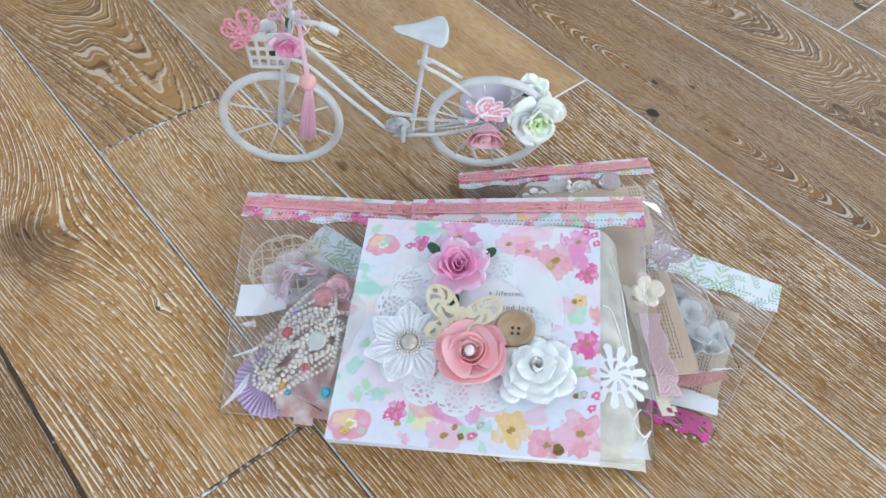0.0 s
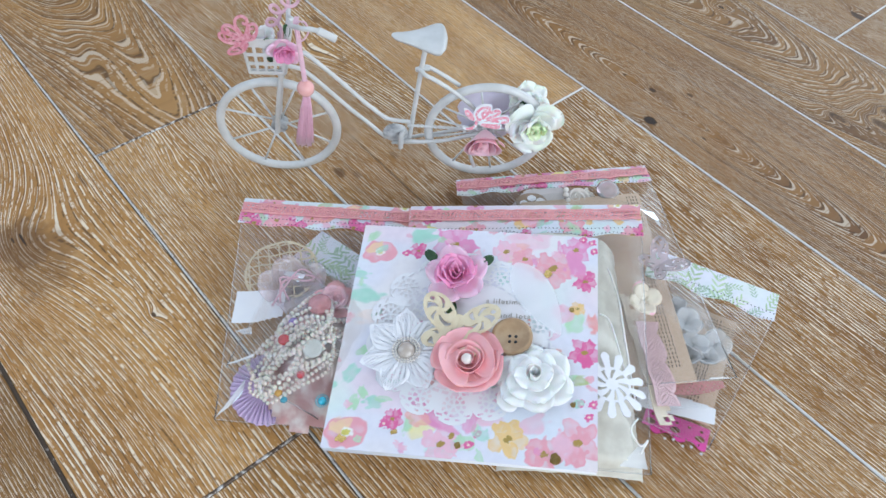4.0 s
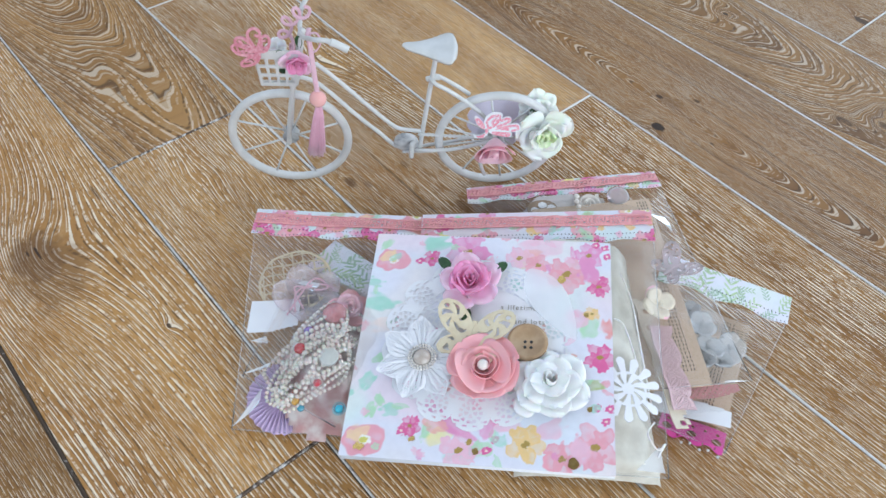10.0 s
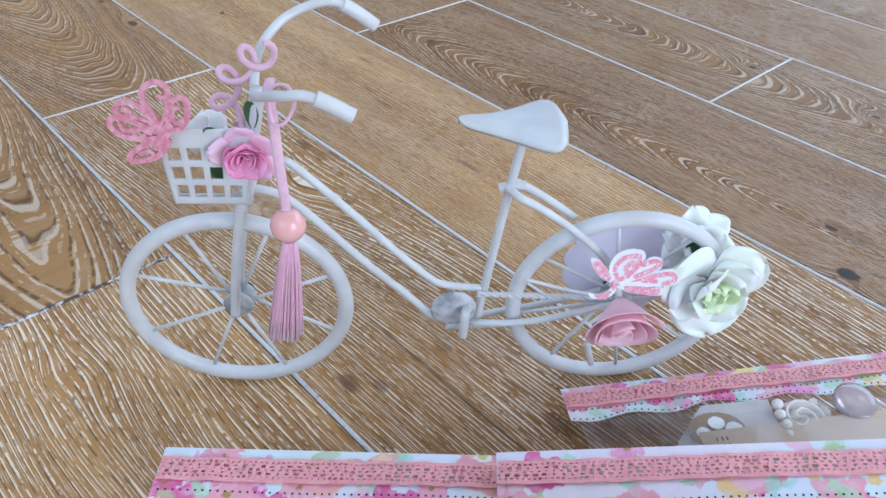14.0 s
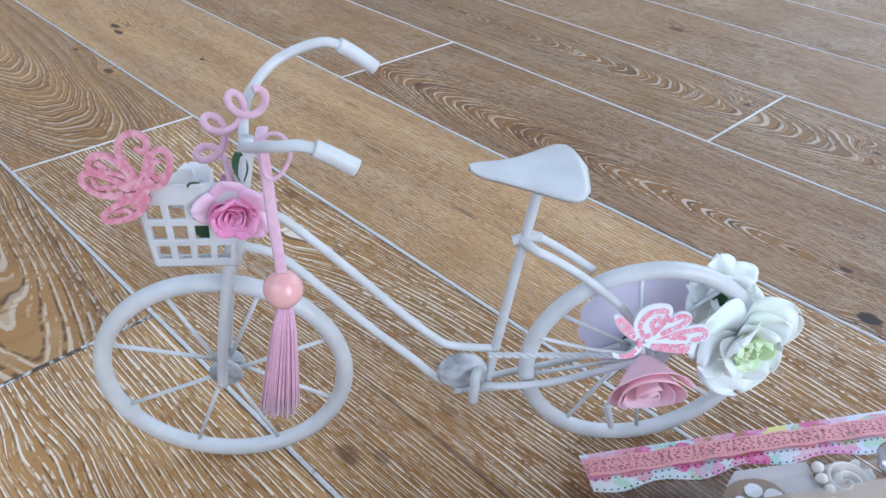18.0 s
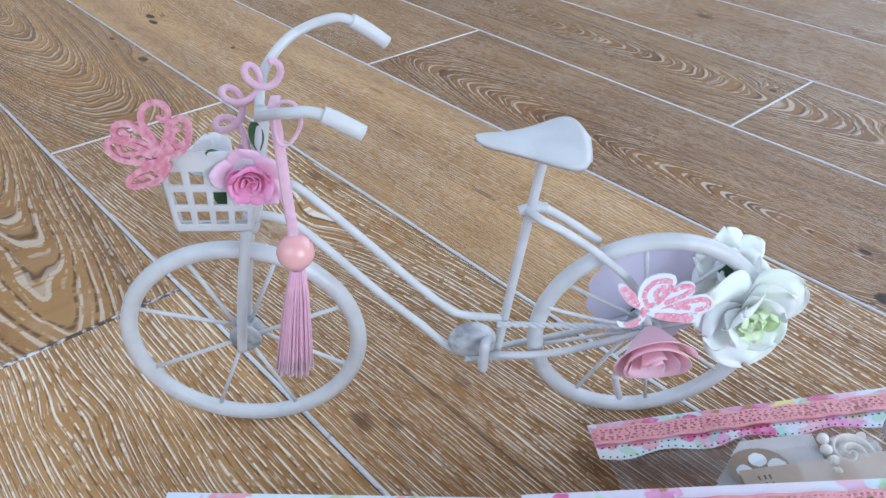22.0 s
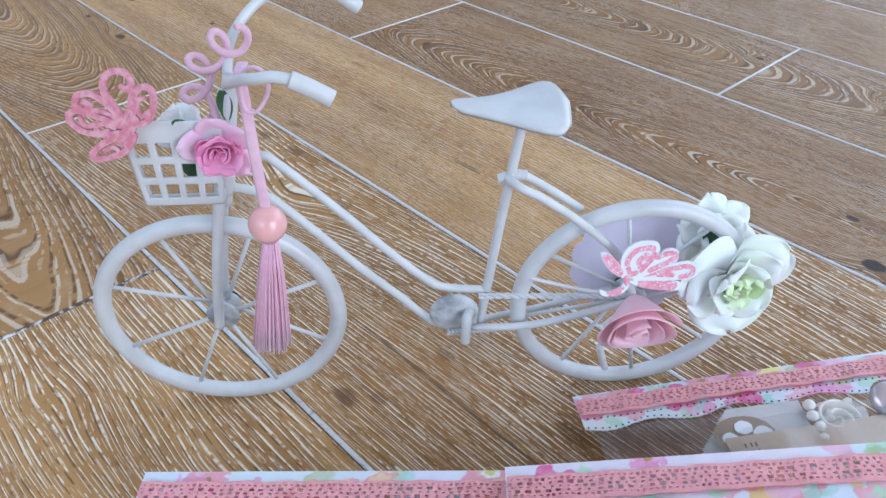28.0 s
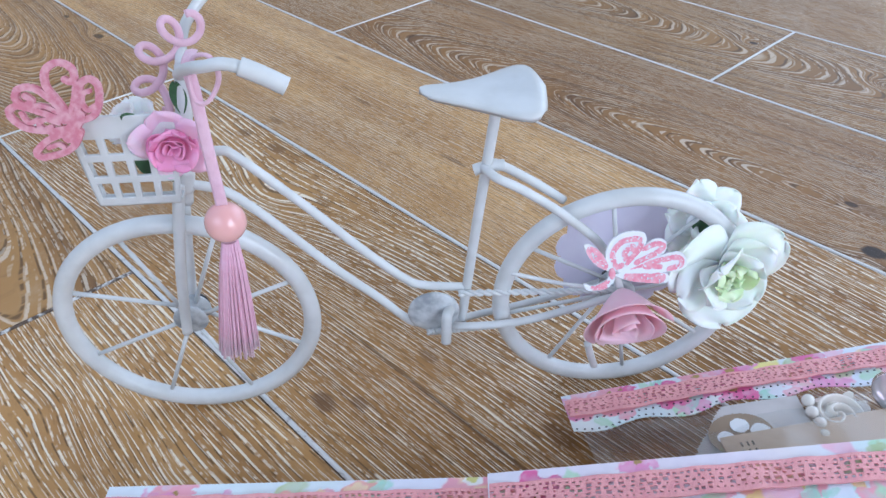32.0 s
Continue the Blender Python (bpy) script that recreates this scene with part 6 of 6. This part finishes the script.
mo = part("lace_motif", sheet(-0.024, 0.024, -0.024, 0.024, 0.0004, motif, lambda x, y: -9.0 * np.maximum(x - 0.002, 0) ** 2, 0.0009), WHITEP)
mo.matrix_world = pose(0.1640, 0.2480, 0.0450, 3, 4, 10)
tagged(mo, "white embroidered lace motif on organza", "lace motif")
for pts in (((0.168, 0.338, 0.0445), (0.174, 0.315, 0.0425), (0.176, 0.29, 0.0405), (0.1785, 0.262, 0.0370), (0.181, 0.24, 0.033)),
            ((0.160, 0.300, 0.0445), (0.166, 0.296, 0.0440), (0.170, 0.280, 0.0430), (0.174, 0.262, 0.0400)),
            ((0.181, 0.232, 0.034), (0.176, 0.224, 0.034), (0.182, 0.216, 0.030), (0.188, 0.222, 0.026), (0.182, 0.212, 0.028))):
    th = part("cotton_thread", tube([tuple(p) for p in pts], 0.00055, 6, 10), IVORY)
    tagged(th, "loose ivory cotton thread over organza", "thread", "cotton threads")

# kraft cards with printed dashes
def kraft(m, w, h, label, rows, seed):
    k = thing("kraft_card", m, label, "kraft card", "kraft cards")
    part("card", block(w, h, 0.0008, 0.0002), KRAFT, k)
    rg2 = random.Random(seed)
    marks = []
    for r, (x0, y0, dx, dy, cnt, lines) in enumerate(rows):
        for q in range(lines):
            for c in range(cnt):
                x = x0 + dx * c + (dy * q * 0.7 if abs(dx) < abs(dy) else 0) + rg2.uniform(-0.0003, 0.0003)
                y = y0 + dy * c + (-dx * q * 0.7 if abs(dx) >= abs(dy) else 0)
                if abs(x) < w / 2 - 0.001 and abs(y) < h / 2 - 0.001:
                    ln = max(abs(dx), abs(dy)) * 0.30
                    sx, sy = (ln, 0.00035) if abs(dx) >= abs(dy) else (0.00035, ln)
                    marks.append(([(x - sx, y - sy, 0.00052), (x + sx, y - sy, 0.00052), (x + sx, y + sy, 0.00052), (x - sx, y + sy, 0.00052)], [(0, 1, 2, 3)]))
    part("printed_dashes", joined(marks), plain("brown_ink", (0.13, 0.10, 0.08), rough=0.7), k)["kind"] = "stuff"
    return k


KA = framed((0.1680, 0.3410, 0.0225), (0.97, 0.13, 0.09), (-0.155, 0.97, 0.0))
kraft(KA, 0.092, 0.165, "brown kraft card with printed dashes in a pouch", ((0.031, -0.07, 0.0, 0.0032, 26, 4), (0.036, 0.050, 0.0, 0.0032, 10, 4), (-0.040, 0.030, 0.0, 0.0032, 16, 3)), 1)
KB = framed((0.2160, 0.2990, 0.0085), (0.905, -0.36, 0.0), (0.43, 0.90, 0.02))
kraft(KB, 0.075, 0.088, "brown kraft card with printed dashes lying low", ((-0.030, 0.036, 0.0030, 0.0, 24, 4), (0.020, -0.036, 0.0, 0.0030, 26, 4)), 2)

# dusty pink scalloped lace, cream trim, butterfly and petals between the cards
def scallop_lace(x, y):
    u = (y / 0.022) % 1.0 - 0.5
    edge = 0.0065 + 0.0042 * np.cos(u * np.pi) ** 0.5
    on = (x > -0.006) & (x < edge)
    net = (np.sin(x * 2600 + 2 * np.sin(y * 500)) * np.sin(y * 2600 + 2 * np.sin(x * 700)) < 0.30) | (x > edge - 0.0016) | (x < -0.0045)
    return on & net


dl = part("lace_trim", sheet(-0.007, 0.016, -0.030, 0.030, 0.00030, scallop_lace, lambda x, y: 0.0007 * np.sin(y * 280), 0.0006), DUSTY)
dl.matrix_world = pose(0.1975, 0.2760, 0.0290, 4, 10, 10)
tagged(dl, "dusty pink scalloped lace trim in a pouch", "lace trim")
ct = part("cream_trim", sheet(-0.006, 0.006, -0.050, 0.050, 0.0005, lambda x, y: (x < 0.004 + 0.0015 * np.sign(np.sin(y * 800))) & (np.hypot(x - 0.0005, ((y + 0.1) % 0.012) - 0.006) > 0.0022), lambda x, y: 0.001 * np.sin(y * 200), 0.0008), CREAMP)
ct.matrix_world = pose(0.1935, 0.2830, 0.0255, 0, 10, 10)
tagged(ct, "cream braided trim beside the organza", "braid trim")
RESIN = clear_film("clear_pink_resin", (0.95, 0.80, 0.82), 0.30, 0.9)
butterfly(pose(0.2060, 0.3480, 0.0420, 20, -10, -60), 0.0170, RESIN, "clear pink resin butterfly in a pouch", 0.0012, 0.3)
pf = thing("petal_flower", pose(0.1930, 0.3200, 0.0360, 10, 10, 0), "cream and blush fabric petals in a pouch", "fabric flower")
ring_of_petals(pf, CREAMP, 4, 0.013, 0.012, 0.003, 0.003, 8, 0.0, 20, 80)
ring_of_petals(pf, SHELL, 2, 0.012, 0.013, 0.003, 0.002, 12, -0.001, 200, 81)
MILKY = clear_film("milky_organza", (0.98, 0.98, 0.96), 0.34, 0.4)
# white translucent blossoms on the lower card
for x, y, z, s, sd in ((0.2257, 0.3154, 0.020, 0.019, 1), (0.2285, 0.2971, 0.020, 0.018, 2), (0.2354, 0.2887, 0.018, 0.018, 3), (0.2245, 0.2860, 0.021, 0.016, 4), (0.2216, 0.3290, 0.018, 0.014, 5), (0.2450, 0.3030, 0.014, 0.020, 7)):
    bl_ = thing("white_blossom", pose(x, y, z, 10, 5 * sd, 40 * sd), "milky white translucent fabric blossom in a pouch", "fabric flower", "white blossoms")
    ring_of_petals(bl_, MILKY, 5, s * 0.7, s * 0.6, 0.003, 0.002, 18, 0.0, 0, 90 + sd)
pl = part("pink_lace_scrap", sheet(-0.020, 0.020, -0.005, 0.005, 0.0004, lambda x, y: (np.abs(y) < 0.0045 - 6 * x * x) & (np.sin(x * 1500) * np.sin(y * 1500) < 0.5), lambda x, y: 3 * x * x, 0.0006), plain("rose_lace", (0.74, 0.34, 0.34), rough=0.8, bump=0.5))
pl.matrix_world = pose(0.2270, 0.2680, 0.0140, 0, 0, 12)
tagged(pl, "rose pink lace scrap on the kraft card", "lace scrap")
ws = part("white_strip", sheet(-0.025, 0.025, -0.0085, 0.0085, 0.001, lambda x, y: y < 0.0085 - 0.1 * (x + 0.025), lambda x, y: 0.002 * np.sin(x * 70)), WHITEP)
ws.matrix_world = pose(0.2140, 0.2570, 0.0110, 0, 0, -14)
tagged(ws, "white paper strip on the lower kraft card", "paper strip")

# pearls and cameo in the pouch nearest the wheel
cam_ob = thing("pearl_cameo", pose(0.1580, 0.4250, 0.0200, 14, 0, 10), "ivory pearl cluster with a scrolled resin cameo", "cameo")
part("cameo_body", sheet(-0.011, 0.011, -0.009, 0.009, 0.0004, lambda x, y: np.hypot(x / 1.2, y) < 0.0088 + 0.0008 * np.sin(np.arctan2(y, x) * 9), lambda x, y: 0.003 + 0.0016 * np.sin(1500 * np.hypot(x + 0.003, y) + 2 * np.arctan2(y, x + 0.003)) - 18 * (x * x + y * y), 0.003), PEARL, cam_ob)
for k in range(4):
    part("pearl", mesh_of(*moved(ball_data(0.0024, 12, 8), Matrix.Translation((-0.0105 - 0.0008 * (k % 2), 0.007 - 0.0046 * k, 0.0022)))), PEARL, cam_ob)
rs = part("resin_rose", lathe([(0.0003, 0), (0.0085, 0), (0.0092, 0.002), (0.0070, 0.0042), (0.0045, 0.0036), (0.0003, 0.005)], 20), RESIN)
rs.matrix_world = pose(0.1790, 0.4310, 0.0240, 15, 0, 0)
tagged(rs, "clear pink resin rosette in a pouch", "resin ornament")
ws2 = thing("paper_tag", pose(0.1200, 0.4180, 0.0182, 6, -4, 6), "pale paper tag printed with a brown oval and petals", "paper tag")
part("tag_paper", sheet(-0.026, 0.026, -0.013, 0.013, 0.001, lambda x, y: x > -0.026 + 0.9 * (0.013 + y), lambda x, y: 0.0006 * np.sin(x * 60)), plain("pale_tag_card", (0.66, 0.61, 0.60), rough=0.7), ws2)
part("printed_oval", sheet(-0.013, 0.013, -0.009, 0.009, 0.0004, lambda x, y: (np.hypot(x / 1.35, y) < 0.0088), lambda x, y: 0.0009 + 0 * x), plain("taupe_ink", (0.36, 0.26, 0.18), rough=0.7), ws2)
for px_, py_, rr in ((0.0005, 0.0035, 0.0034), (0.0070, 0.0002, 0.0036), (-0.0060, -0.0006, 0.0030)):
    pp = part("printed_petal", sheet(-rr, rr, -rr, rr, 0.0004, lambda x, y, rr=rr: np.hypot(x, y * 1.15) < rr), WHITEP, ws2)
    pp.matrix_local = pose(px_, py_, 0.0013)

# magenta punched ribbon
mg = part("punched_ribbon", sheet(-0.021, 0.021, -0.0085, 0.0085, 0.0004, lambda x, y: (y > -0.0065 - 0.0018 * np.sin(x * 420)) & (np.hypot(((x + 0.1) % 0.008) - 0.004, y - 0.0045) > 0.0011) & (np.hypot((((x + 0.104) % 0.016) - 0.008) / 1.4, y + 0.0008) > 0.0023) & (np.hypot(((x + 0.1) % 0.008) - 0.004, y + 0.0052) > 0.0008), lambda x, y: 0.0008 * np.sin(x * 120), 0.0006), MAGENTA)
mg.matrix_world = pose(0.2140, 0.2430, 0.0035, 0, 0, -21)
tagged(mg, "magenta felt ribbon punched with hearts and dots", "ribbon")
for k in range(5):
    gm = gem(0.2060 + 0.0055 * k, 0.2365 - 0.0022 * k + (0.001 if k % 2 else -0.001), 0.0036, 0.0011, shiny("clear_stud", (0.70, 0.68, 0.70)), "tiny clear stud on the magenta ribbon")
    gm["group"] = "ribbon studs"
